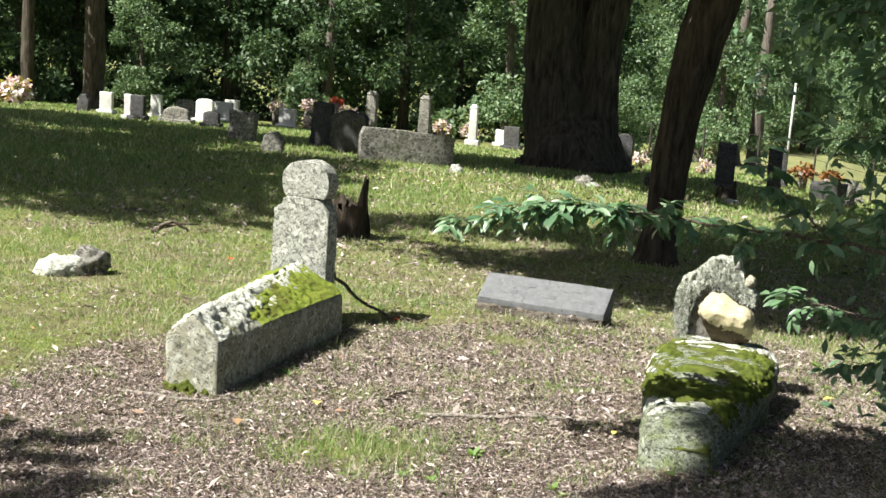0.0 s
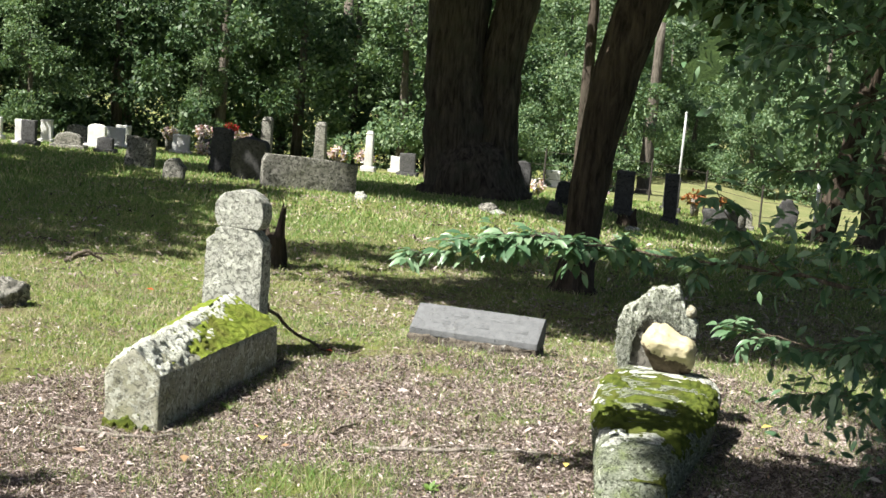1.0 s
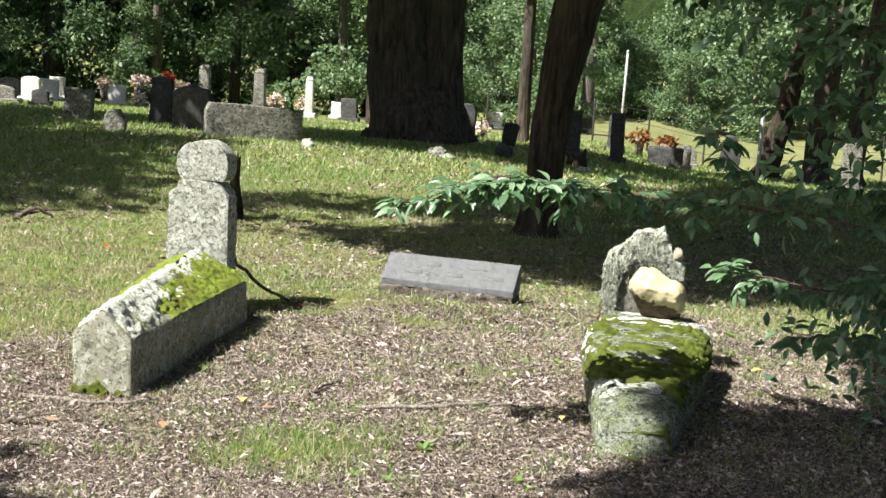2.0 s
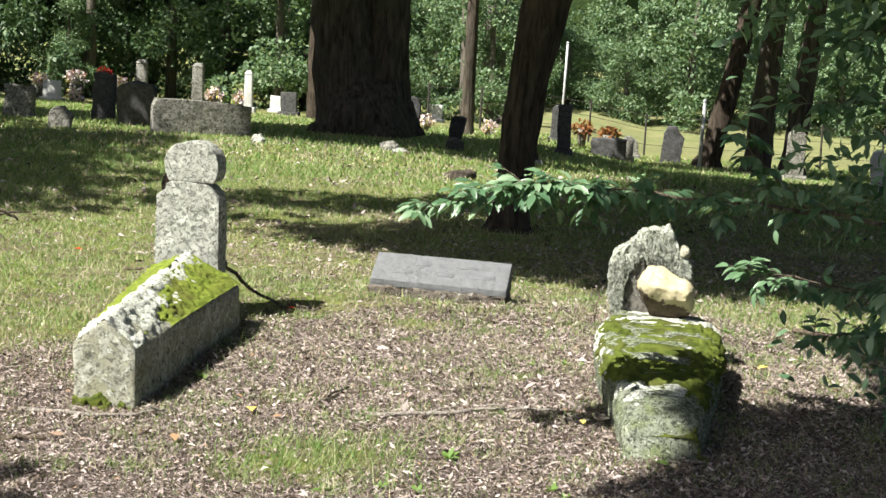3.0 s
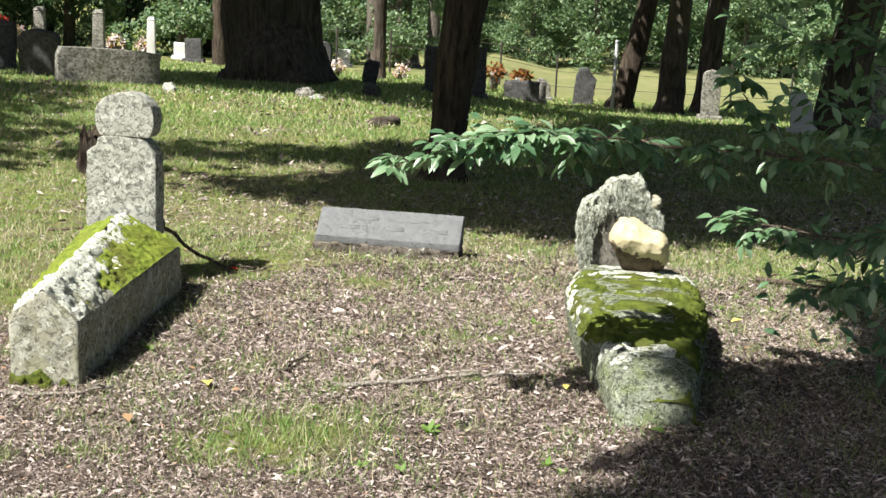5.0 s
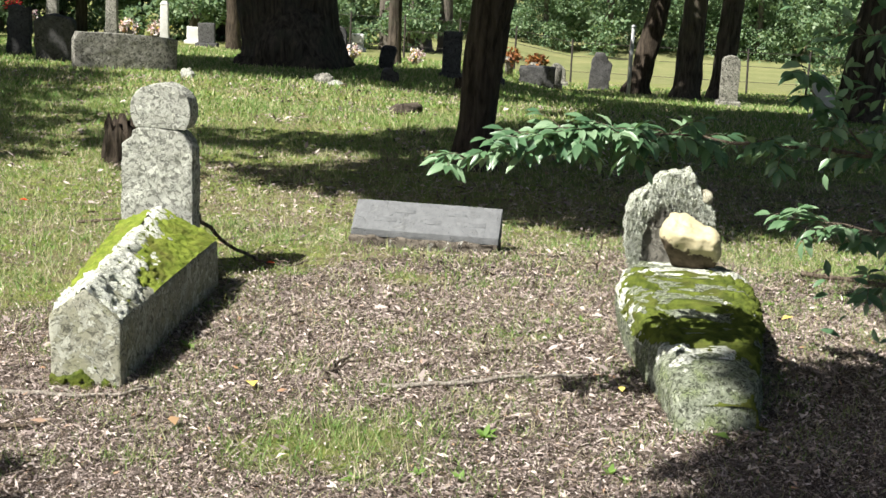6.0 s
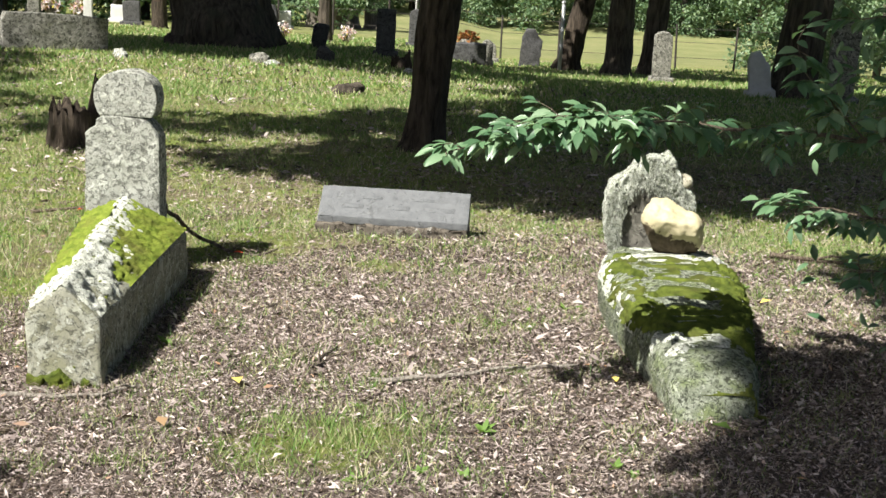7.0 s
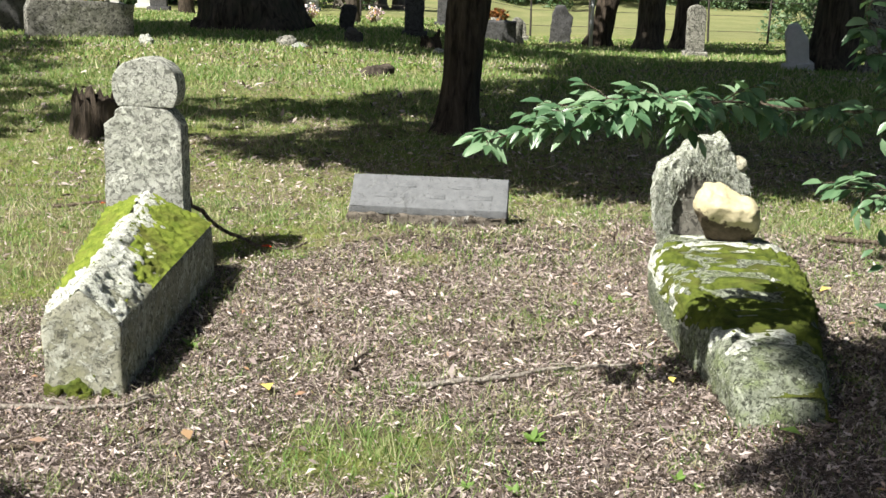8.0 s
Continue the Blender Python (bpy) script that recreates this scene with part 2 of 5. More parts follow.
def lumps(x, y, f=1.0, seed=0.0):
    """A cheap smooth bumpy field of about -1 to 1."""
    x, y = np.asarray(x) * f + seed * 7.3, np.asarray(y) * f + seed * 3.1
    return (np.sin(1.7 * x + 1.3 * np.sin(1.1 * y + seed)) * np.cos(1.9 * y + 0.9 * np.sin(1.6 * x)) + 0.5 * np.sin(3.7 * x - 2.3 * y + seed) * np.cos(3.1 * y + 1.9 * x)) / 1.5


def ground_z(x, y):
    x, y = np.asarray(x, dtype=float), np.asarray(y, dtype=float)
    y = np.minimum(y, 58) + 0.05 * np.maximum(y - 58, 0)
    b = np.maximum(y - 4, 0)
    u = sstep(x, -2.5, 0.5)
    z = -0.05 * b - 0.0004 * b * b - 0.04 * u * np.clip(y - 14, 0, 20) - 0.018 * (1 - u) * np.clip(y - 17, 0, 20)
    z = z + 0.085 * np.exp(-(((x - 0.1) / 1.7) ** 2) - ((y - 5.3) / 0.85) ** 2)
    z = z + 0.115 * sstep(x, -1.0, 1.05) * (1 - sstep(y, 3.2, 5.4)) * sstep(y, -3.0, 0.5)
    return z + 0.012 * lumps(x, y, 1.6) + 0.006 * lumps(x, y, 5.0, 2.0)


def gz(x, y):
    return float(ground_z(x, y))


def litter_at(x, y):
    """How far fallen leaves cover the grass at a place: 0 to 1."""
    x, y = np.asarray(x, dtype=float), np.asarray(y, dtype=float)
    far_side = np.where(y > 3.3, ((y - 3.3) / (2.35 + 0.5 * np.clip(x, -1, 1))) ** 2, ((y - 3.3) / 3.6) ** 2)
    core = 1.08 * (1 - sstep(((x - 0.75) / 2.85) ** 2 + far_side + 0.10 * lumps(x, y, 1.7, 6.0), 0.72, 1.15))
    green = np.exp(-(((x + 0.2) / 0.42) ** 2 + ((y - 2.52) / 0.33) ** 2)) * 1.1
    green = green + np.exp(-(((x + 1.75) / 0.3) ** 2 + ((y - 4.7) / 0.8) ** 2)) * 0.9
    green = green + np.exp(-(((x + 0.2) / 0.22) ** 2 + ((y - 4.75) / 0.14) ** 2)) * 0.8
    far = 0.62 * np.exp(-(((x + 0.8) / 2.6) ** 4 + ((y - 6.8) / 2.6) ** 4))
    shade = 0.5 * np.exp(-(((x - 2.2) / 3.6) ** 4 + ((y - 8.6) / 3.0) ** 4))
    return np.clip(np.maximum(np.maximum(core, far), shade) - green + 0.16 * lumps(x, y, 2.2, 1.0) - 0.42 * sstep(y, 4.3, 5.6) * (1 - 0.6 * sstep(x, 0.3, 1.2)), 0, 1)


def leaf_quads(p, d, nrm, length, width, fold=0.15):
    """Leaves as folded four-cornered blades: feet p, directions d, face normals nrm."""
    d = d / np.linalg.norm(d, axis=1, keepdims=True)
    s = np.cross(d, nrm)
    s /= np.linalg.norm(s, axis=1, keepdims=True) + 1e-9
    up = np.cross(s, d)
    length, width = np.asarray(length).reshape(-1, 1), np.asarray(width).reshape(-1, 1)
    mid = p + d * length * 0.45 + up * width * fold
    v = np.stack([p, mid + s * width / 2, p + d * length, mid - s * width / 2], 1).reshape(-1, 3)
    return v, np.arange(len(p) * 4).reshape(-1, 4)


def leaf_cloud(rng, centres, radii, per, size, flat=0.7):
    """Leaves scattered through clumps, denser towards each clump's skin."""
    c = np.repeat(np.asarray(centres), per, axis=0)
    r = np.repeat(np.asarray(radii), per).reshape(-1, 1)
    q = rng.normal(size=c.shape)
    q /= np.linalg.norm(q, axis=1, keepdims=True)
    p = c + q * r * rng.uniform(0.25, 1.0, (len(c), 1)) ** 0.5 * np.array([1, 1, flat])
    d = q * 0.6 + rng.normal(size=c.shape) * 0.6 + np.array([0, 0, -0.25])
    nrm = rng.normal(size=c.shape) * 0.6 + np.array([0, 0, 1.0])
    L = size * rng.uniform(0.6, 1.3, len(c))
    return leaf_quads(p, d, nrm, L, L * 0.62)


def tube(bm, pts, radii, seg=10, rough=0.0, seed=0.0, cap=True):
    """A tapered, slightly lumpy limb through points."""
    rings = []
    pts = [Vector(p) for p in pts]
    for i, (p, r) in enumerate(zip(pts, radii)):
        t = (pts[min(i + 1, len(pts) - 1)] - pts[max(i - 1, 0)]).normalized()
        a = t.cross(Vector((0.13, 0.97, 0.2))).normalized()
        b = t.cross(a)
        ring = []
        for k in range(seg):
            th = 2 * math.pi * k / seg
            q = a * math.cos(th) + b * math.sin(th)
            rr = r * (1 + rough * noise.noise(Vector((3 * math.cos(th) + seed, 3 * math.sin(th), p.z * 1.3 + i * 0.1 + seed))))
            ring.append(bm.verts.new(p + q * rr))
        rings.append(ring)
    for r0, r1 in zip(rings, rings[1:]):
        for k in range(seg):
            bm.faces.new((r0[k], r0[(k + 1) % seg], r1[(k + 1) % seg], r1[k]))
    if cap:
        bm.faces.new(rings[-1])
        bm.faces.new(rings[0][::-1])


def roughen(bm, amount, scale, seed=0.0, axis=None):
    bm.normal_update()
    for v in bm.verts:
        k = noise.fractal(v.co * scale + Vector((seed, seed * 2, 0)), 0.7, 2.1, 5) * amount
        v.co += v.normal * k


def grid_cuts(bm, size):
    """Cuts long edges so that the surface can be worn."""
    for _ in range(6):
        long = [e for e in bm.edges if e.calc_length() > size]
        if not long:
            break
        bmesh.ops.subdivide_edges(bm, edges=long, cuts=1, use_grid_fill=True)
    bmesh.ops.triangulate(bm, faces=[f for f in bm.faces if len(f.verts) > 4])


def prism(outline, y0, y1):
    """A slab: an outline in x and z, from y0 to y1."""
    bm = bmesh.new()
    a = [bm.verts.new((x, y0, z)) for x, z in outline]
    b = [bm.verts.new((x, y1, z)) for x, z in outline]
    n = len(outline)
    bm.faces.new(a)
    bm.faces.new(b[::-1])
    for i in range(n):
        bm.faces.new((a[i], b[i], b[(i + 1) % n], a[(i + 1) % n]))
    bmesh.ops.recalc_face_normals(bm, faces=bm.faces)
    return bm


def worn(bm, bevel, cut, rough, scale=14, seed=0.0):
    bmesh.ops.bevel(bm, geom=list(bm.edges), offset=bevel, segments=2, affect="EDGES", profile=0.6)
    if cut:
        bmesh.ops.triangulate(bm, faces=list(bm.faces))
        grid_cuts(bm, cut)
    roughen(bm, rough, scale, seed)
    return bm


# ---- ground ----
def build_ground():
    xs = np.concatenate([-np.geomspace(3000, 12, 26), np.arange(-11.5, -4, 0.25), np.arange(-4, 4, 0.07), np.arange(4, 10, 0.3), np.geomspace(10.5, 3000, 26)])
    ys = np.concatenate([-np.geomspace(3000, 4, 22), np.arange(-3.5, 1, 0.3), np.arange(1, 9, 0.07), np.arange(9, 24, 0.25), np.arange(24, 64, 1.0), np.geomspace(65, 3000, 24)])
    X, Y = np.meshgrid(xs, ys)
    Z = ground_z(X, Y)
    v = np.stack([X, Y, Z], -1).reshape(-1, 3)
    i = np.arange(len(xs) * len(ys)).reshape(len(ys), len(xs))
    f = np.stack([i[:-1, :-1], i[:-1, 1:], i[1:, 1:], i[1:, :-1]], -1).reshape(-1, 4)
    me = mesh_of("ground", v, f, GROUND, True)
    for key, val in (("litter", litter_at(X, Y).ravel()), ("meadow", (sstep(Y, 41, 45) * sstep(X, -9, -4)).ravel())):
        me.attributes.new(key, "FLOAT", "POINT").data.foreach_set("value", val.astype(np.float32))
    tagged(new("ground", me), "mossy grass with a wide patch of dry brown leaf litter", "ground", kind="structure")


build_ground()


def build_litter():
    rng = np.random.default_rng(3)
    n = 800000
    x, y = rng.uniform(-4.0, 3.6, n), rng.uniform(1.5, 9.2, n)
    clump = 0.62 + 0.55 * lumps(x, y, 6.5, 3.0) + 0.35 * lumps(x, y, 17.0, 8.0)
    keep = rng.uniform(0, 1, n) < litter_at(x, y) ** 1.3 * np.clip(clump, 0.42, 1.0) * 1.05 + 0.10 * np.clip(clump, 0, 1) * sstep(9.0 - y, 0, 3)
    x, y = x[keep], y[keep]
    n = len(x)
    p = np.stack([x, y, ground_z(x, y) + rng.uniform(0.002, 0.016, n)], 1)
    th = rng.uniform(0, 2 * np.pi, n)
    d = np.stack([np.cos(th), np.sin(th), rng.normal(0, 0.3, n)], 1)
    nrm = np.stack([rng.normal(0, 0.7, n), rng.normal(0, 0.7, n), np.ones(n)], 1)
    L = rng.gamma(2.1, 0.0058, n) + 0.005
    L = np.where(rng.uniform(0, 1, n) < 0.04, L * 1.4 + 0.006, L)
    v, f = leaf_quads(p, d, nrm, L, L * rng.uniform(0.06, 0.42, n) ** 1.05, rng.uniform(-0.5, 0.8, (n, 1)))
    # fine crumbled leaf over the patch between the graves
    x, y = rng.uniform(-2.3, 2.6, 330000), rng.uniform(1.7, 5.0, 330000)
    keep = rng.uniform(0, 1, len(x)) < litter_at(x, y) ** 1.2
    x, y = x[keep], y[keep]
    n = len(x)
    p = np.stack([x, y, ground_z(x, y) + rng.uniform(0.001, 0.010, n)], 1)
    d = np.stack([rng.normal(0, 1, n), rng.normal(0, 1, n), rng.normal(0, 0.45, n)], 1)
    L = rng.gamma(2.2, 0.0042, n) + 0.004
    v2, f2 = leaf_quads(p, d, np.stack([rng.normal(0, 0.8, n), rng.normal(0, 0.8, n), np.ones(n)], 1), L, L * rng.uniform(0.10, 0.34, n), rng.uniform(-0.6, 0.9, (n, 1)))
    v, f = np.concatenate([v, v2]), np.concatenate([f, f2 + len(v)])
    # scattered patches farther off in the grass
    x, y = rng.uniform(-8.0, 5.0, 90000), rng.uniform(6.5, 19.0, 90000)
    keep = rng.uniform(0, 1, len(x)) < 0.75 * sstep(lumps(x, y, 1.5, 5.0) + 0.6 * lumps(x, y, 4.7, 2.0), -0.1, 0.75) + 0.08
    x, y = x[keep], y[keep]
    n = len(x)
    p = np.stack([x, y, ground_z(x, y) + rng.uniform(0.006, 0.03, n)], 1)
    d = np.stack([rng.normal(0, 1, n), rng.normal(0, 1, n), rng.normal(0, 0.35, n)], 1)
    L = rng.gamma(2.5, 0.010, n) + 0.012
    v2, f2 = leaf_quads(p, d, np.stack([rng.normal(0, 0.6, n), rng.normal(0, 0.6, n), np.ones(n)], 1), L, L * rng.uniform(0.15, 0.5, n), rng.uniform(-0.4, 0.6, (n, 1)))
    v, f = np.concatenate([v, v2]), np.concatenate([f, f2 + len(v)])
    tagged(new("leaf_litter", mesh_of("leaf_litter", v, f, LITTER)), "dry brown fallen leaves strewn over the ground", "leaf litter", kind="stuff")


build_litter()


def blades(rng, x, y, h, w, lean=0.5):
    n = len(x)
    p = np.stack([x, y, ground_z(x, y) - 0.004], 1)
    th = rng.uniform(0, 2 * np.pi, n)
    s = np.stack([np.cos(th), np.sin(th), np.zeros(n)], 1) * (w / 2)[:, None]
    tip = p + np.stack([rng.normal(0, lean, n) * h, rng.normal(0, lean, n) * h, h], 1)
    v = np.stack([p - s, p + s, tip], 1).reshape(-1, 3)
    return v, np.arange(3 * n).reshape(-1, 3)


def build_grass():
    rng = np.random.default_rng(5)
    n = 480000
    x, y = rng.uniform(-6.5, 4.5, n), 1.0 + 13.5 * rng.uniform(0, 1, n) ** 1.15
    dens = (1 - litter_at(x, y)) ** 1.5 * (0.55 + 0.55 * lumps(x, y, 3.1, 4.0)) * (0.6 + 0.5 * lumps(x, y, 0.8, 9.0)) * (0.7 + 0.5 * lumps(x, y, 7.0, 2.0)) * (0.5 + 1.3 * sstep(-x - 0.12 * np.maximum(y - 4, 0), 1.5, 2.1) + 0.5 * sstep(y, 8, 11)) + 0.10 + 0.28 * sstep(lumps(x, y, 5.2, 5.0), 0.25, 0.8) + 0.55 * np.exp(-(((x - 2.3) / 1.0) ** 4 + ((y - 6.3) / 0.9) ** 4)) + 0.5 * np.exp(-(((x + 0.2) / 0.42) ** 2 + ((y - 2.5) / 0.3) ** 2))
    keep = rng.uniform(0, 1, n) < dens
    x, y = x[keep], y[keep]
    # loose tufts that come up through the litter
    m = 420
    cx, cy, cr = rng.uniform(-2.2, 3.0, m), 1.6 + 4.6 * rng.uniform(0, 1, m) ** 0.9, rng.uniform(0.02, 0.16, m)
    k = rng.integers(0, m, 34000)
    x, y = np.concatenate([x, cx[k] + rng.normal(0, 1, 34000) * cr[k]]), np.concatenate([y, cy[k] + rng.normal(0, 1, 34000) * cr[k] * 0.7])
    h = rng.gamma(4, 0.0075, len(x)) * (0.6 + 0.03 * np.clip(y, 0, 14) + 0.9 * np.exp(-(((x + 0.2) / 0.4) ** 2 + ((y - 2.45) / 0.3) ** 2))) + 0.01
    v, f = blades(rng, x, y, h, 0.003 + 0.0006 * y, 0.55)
    tagged(new("grass", mesh_of("grass", v, f, GRASS)), "short yellow-green grass growing through the leaf litter", "grass", kind="stuff")
    n = 120000
    x, y = rng.uniform(-15, -6.2, n), rng.uniform(6.0, 15.0, n)
    keep = rng.uniform(0, 1, n) < 0.7 + 0.35 * lumps(x, y, 1.8, 4.0)
    x, y = x[keep], y[keep]
    v, f = blades(rng, x, y, rng.gamma(4, 0.009, len(x)) + 0.012, 0.004 + 0.0008 * y, 0.55)
    tagged(new("side_grass", mesh_of("side_grass", v, f, GRASS)), "short green grass on the shaded slope", "grass", kind="stuff")
    n = 420000
    x, y = rng.uniform(-6.0, 3.8, n), rng.uniform(0.2, 10.0, n)
    keep = rng.uniform(0, 1, n) < np.clip(litter_at(x, y) * 1.3, 0.30, 0.75) * (0.5 + 0.5 * lumps(x, y, 2.6, 3.0))
    x, y = x[keep], y[keep]
    v, f = blades(rng, x, y, rng.gamma(3, 0.007, len(x)) + 0.006, 0.0022 + 0.0005 * y, 1.3)
    tagged(new("dry_grass", mesh_of("dry_grass", v, f, STRAW)), "thin dry grass stalks lying through the leaf litter", "dry grass", kind="stuff")
    n = 110000
    y = 13 + 27 * rng.uniform(0, 1, n)
    x = (y * rng.uniform(-0.85, 0.32, n))
    h = rng.gamma(4, 0.009, n) + 0.015
    v, f = blades(rng, x, y, h, 0.006 + 0.0012 * y, 0.5)
    tagged(new("far_grass", mesh_of("far_grass", v, f, GRASS)), "mown grass between the farther gravestones", "grass", kind="stuff")


build_grass()


# ---- the gabled grave house ----
def roof_point(u, v):
    """The roof of the grave house: u along it from the foot, v across, -1 to 1."""
    left = Vector((-1.354, 2.99, 0.262)).lerp(Vector((-1.555, 4.44, 0.275)), u)
    right = Vector((-1.087, 2.99, 0.250)).lerp(Vector((-1.092, 4.44, 0.218)), u)
    ridge = Vector((-1.224, 2.99, 0.365)).lerp(Vector((-1.375, 4.44, 0.352)), u)
    return ridge.lerp(left, -v) if v < 0 else ridge.lerp(right, v)


def grave_house():
    ob = thing("grave_house", Matrix.Identity(4), "gabled stone grave cover with moss and white lichen", "grave")
    bm = bmesh.new()
    rows = []
    nu, nv = 60, 12
    for i in range(nu + 1):
        u = i / nu
        row = []
        l, r = roof_point(u, -1), roof_point(u, 1)
        for k in range(7):
            row.append(Vector((l.x, l.y, -0.05)).lerp(l, k / 7))
        for k in range(-nv, nv + 1):
            row.append(roof_point(u, k / nv))
        for k in range(7):
            row.append(r.lerp(Vector((r.x, r.y, -0.05)), (k + 1) / 7))
        rows.append([bm.verts.new(p) for p in row])
    for a, b in zip(rows, rows[1:]):
        for k in range(len(a) - 1):
            bm.faces.new((a[k], a[k + 1], b[k + 1], b[k]))
    front, back = bm.faces.new(rows[0][::-1]), bm.faces.new(rows[-1])
    for f in (front, back):
        bmesh.ops.inset_individual(bm, faces=[f], thickness=0.008)
        c = bmesh.ops.poke(bm, faces=[f])
        bmesh.ops.subdivide_edges(bm, edges=list({e for t in c["faces"] for e in t.edges if c["verts"][0] in e.verts}), cuts=7, use_grid_fill=True)
    bmesh.ops.recalc_face_normals(bm, faces=bm.faces)
    bmesh.ops.smooth_vert(bm, verts=bm.verts, factor=0.4, use_axis_x=True, use_axis_y=True, use_axis_z=True)
    roughen(bm, 0.007, 13, 1.0)
    part("body", bm, STONE_TOMB, ob)
    # cushions of moss on both slopes, thinning out towards the foot and the ridge
    for name, sgn, seed in (("moss", -1, 4.0), ("moss", 1, 9.0)):
        crust(name, ob, MOSS, "bright green moss", seed, 0.020, lambda u, v: min(0.7, (u - 0.10 - (0.16 if sgn > 0 else 0.0)) * 2.6) if 0.05 < v < 0.985 else -1, lambda u, v: roof_point(u, sgn * v), lambda u, v: 1.0 - 1.6 * max(0, 0.42 - v) * (1.25 - u))
    crust("lichen", ob, LICHEN, "thick white lichen crust along the ridge", 2.0, 0.024, lambda u, v: 0.60 - 1.15 * abs((v * 2 - 1) - 0.12) * (0.45 + 0.8 * u) - 0.45 * max(0, u - 0.6) + 0.5 * max(0, 0.3 - u) - 12 * max(0, 0.035 - u), lambda u, v: roof_point(u, (v * 2 - 1) * 0.97), lambda u, v: 1.0)
    crust("foot_moss", ob, MOSS_DARK, "olive moss along the foot", 3.0, 0.005, lambda u, v: 0.8 * u - 0.68 + 0.25 * v, house_front, lambda u, v: 1.0, 24, 60)


def house_front(u, v):
    """The lower part of the grave house's foot end."""
    return Vector((-1.352 + 0.262 * v, 2.972, -0.03 + 0.11 * (1 - u)))


def crust(name, parent, material, label, seed, thick, want, place, keep, nu=110, nv=34):
    """A growth that lies on a surface place(u, v), where want(u, v) beats a ragged noise."""
    bm = bmesh.new()
    g = {}
    for i in range(nu + 1):
        for j in range(nv + 1):
            u, v = i / nu, j / nv
            p = place(u, v)
            q = p + Vector((seed, 0, 0))
            f = want(u, v) * keep(u, v) + 0.5 * noise.fractal(q * 8, 0.8, 2.0, 4) + 0.3 * noise.fractal(q * 30, 0.8, 2.0, 3) - 0.1
            if f > -0.45:
                du = place(min(u + 0.01, 1), v) - place(max(u - 0.01, 0), v)
                dv = place(u, min(v + 0.01, 1)) - place(u, max(v - 0.01, 0))
                nrm = du.cross(dv)
                nrm = -nrm if nrm.z < 0 else nrm
                nrm.normalize()
                h = thick * min(1.0, f * 3) * (0.65 + 0.55 * noise.fractal(q * 38, 0.8, 2.0, 3)) if f > 0 else max(-0.03, f * 0.25)
                g[i, j] = bm.verts.new(p + nrm * (h))
    for i in range(nu):
        for j in range(nv):
            k = [(i, j), (i + 1, j), (i + 1, j + 1), (i, j + 1)]
            if all(c in g for c in k):
                bm.faces.new([g[c] for c in k])
    loose = [v for v in bm.verts if not v.link_faces]
    bmesh.ops.delete(bm, geom=loose, context="VERTS")
    bmesh.ops.recalc_face_normals(bm, faces=bm.faces)
    return part(name, bm, material, parent, label)


grave_house()


def disc_headstone():
    """A slab with shoulders and a round head, cracked at the neck."""
    m = pose(-1.41, 4.555, -0.03, -1.5, 0, -3)
    ob = thing("headstone", m, "old lichen-spotted headstone with a round cracked head", "headstone")
    body = [(-0.178, 0), (0.185, 0), (0.172, 0.655), (0.150, 0.690), (0.132, 0.715), (0.11, 0.735), (0.0, 0.748), (-0.09, 0.742), (-0.118, 0.728), (-0.12, 0.700), (-0.172, 0.662)]
    part("slab", worn(prism(body, -0.05, 0.07), 0.006, 0.03, 0.006, 12, 3.0), STONE_HEAD, ob)
    head = []
    for k in range(44):
        a = -0.5 * math.pi - 0.93 - (2 * math.pi - 1.86) * k / 43
        c, q = (math.copysign(abs(w) ** 0.86, w) for w in (math.cos(a), math.sin(a)))
        head.append((0.015 + 0.146 * c, 0.826 + 0.125 * q))
    part("round_head", worn(prism(head, -0.048, 0.07), 0.004, 0.025, 0.0035, 13, 8.0), STONE_HEAD, ob)


disc_headstone()


# ---- the coffin-shaped grave ----
def coffin_point(u, a):
    """Outer skin of the coffin slab: u from foot to head, a round its section from left foot to right foot, 0 to 1."""
    y = 2.70 + 1.46 * u
    half = float(np.interp(u, [0, 0.03, 0.12, 0.30, 0.45, 0.56, 0.72, 0.86, 1], [0.140, 0.150, 0.170, 0.207, 0.243, 0.267, 0.284, 0.288, 0.262]))
    top = float(np.interp(u, [0, 0.02, 0.05, 0.12, 0.25, 0.45, 0.50, 0.75, 1], [0.20, 0.235, 0.262, 0.285, 0.305, 0.322, 0.335, 0.350, 0.335]))
    cx = float(np.interp(u, [0, 0.3, 0.6, 1], [1.058, 1.045, 1.028, 1.022]))
    th = math.pi * (1 - a)
    ex = 0.34
    x = math.copysign(abs(math.cos(th)) ** ex, math.cos(th)) * half
    z = abs(math.sin(th)) ** ex
    under = 0.86 + 0.14 * min(1.0, z * 1.6)
    return Vector((cx + x * under, y + 0.06 * (z - 0.6) * (1 - u) ** 6 + 0.10 * x * (1 - u) ** 4, 0.02 + (top - 0.02) * z))


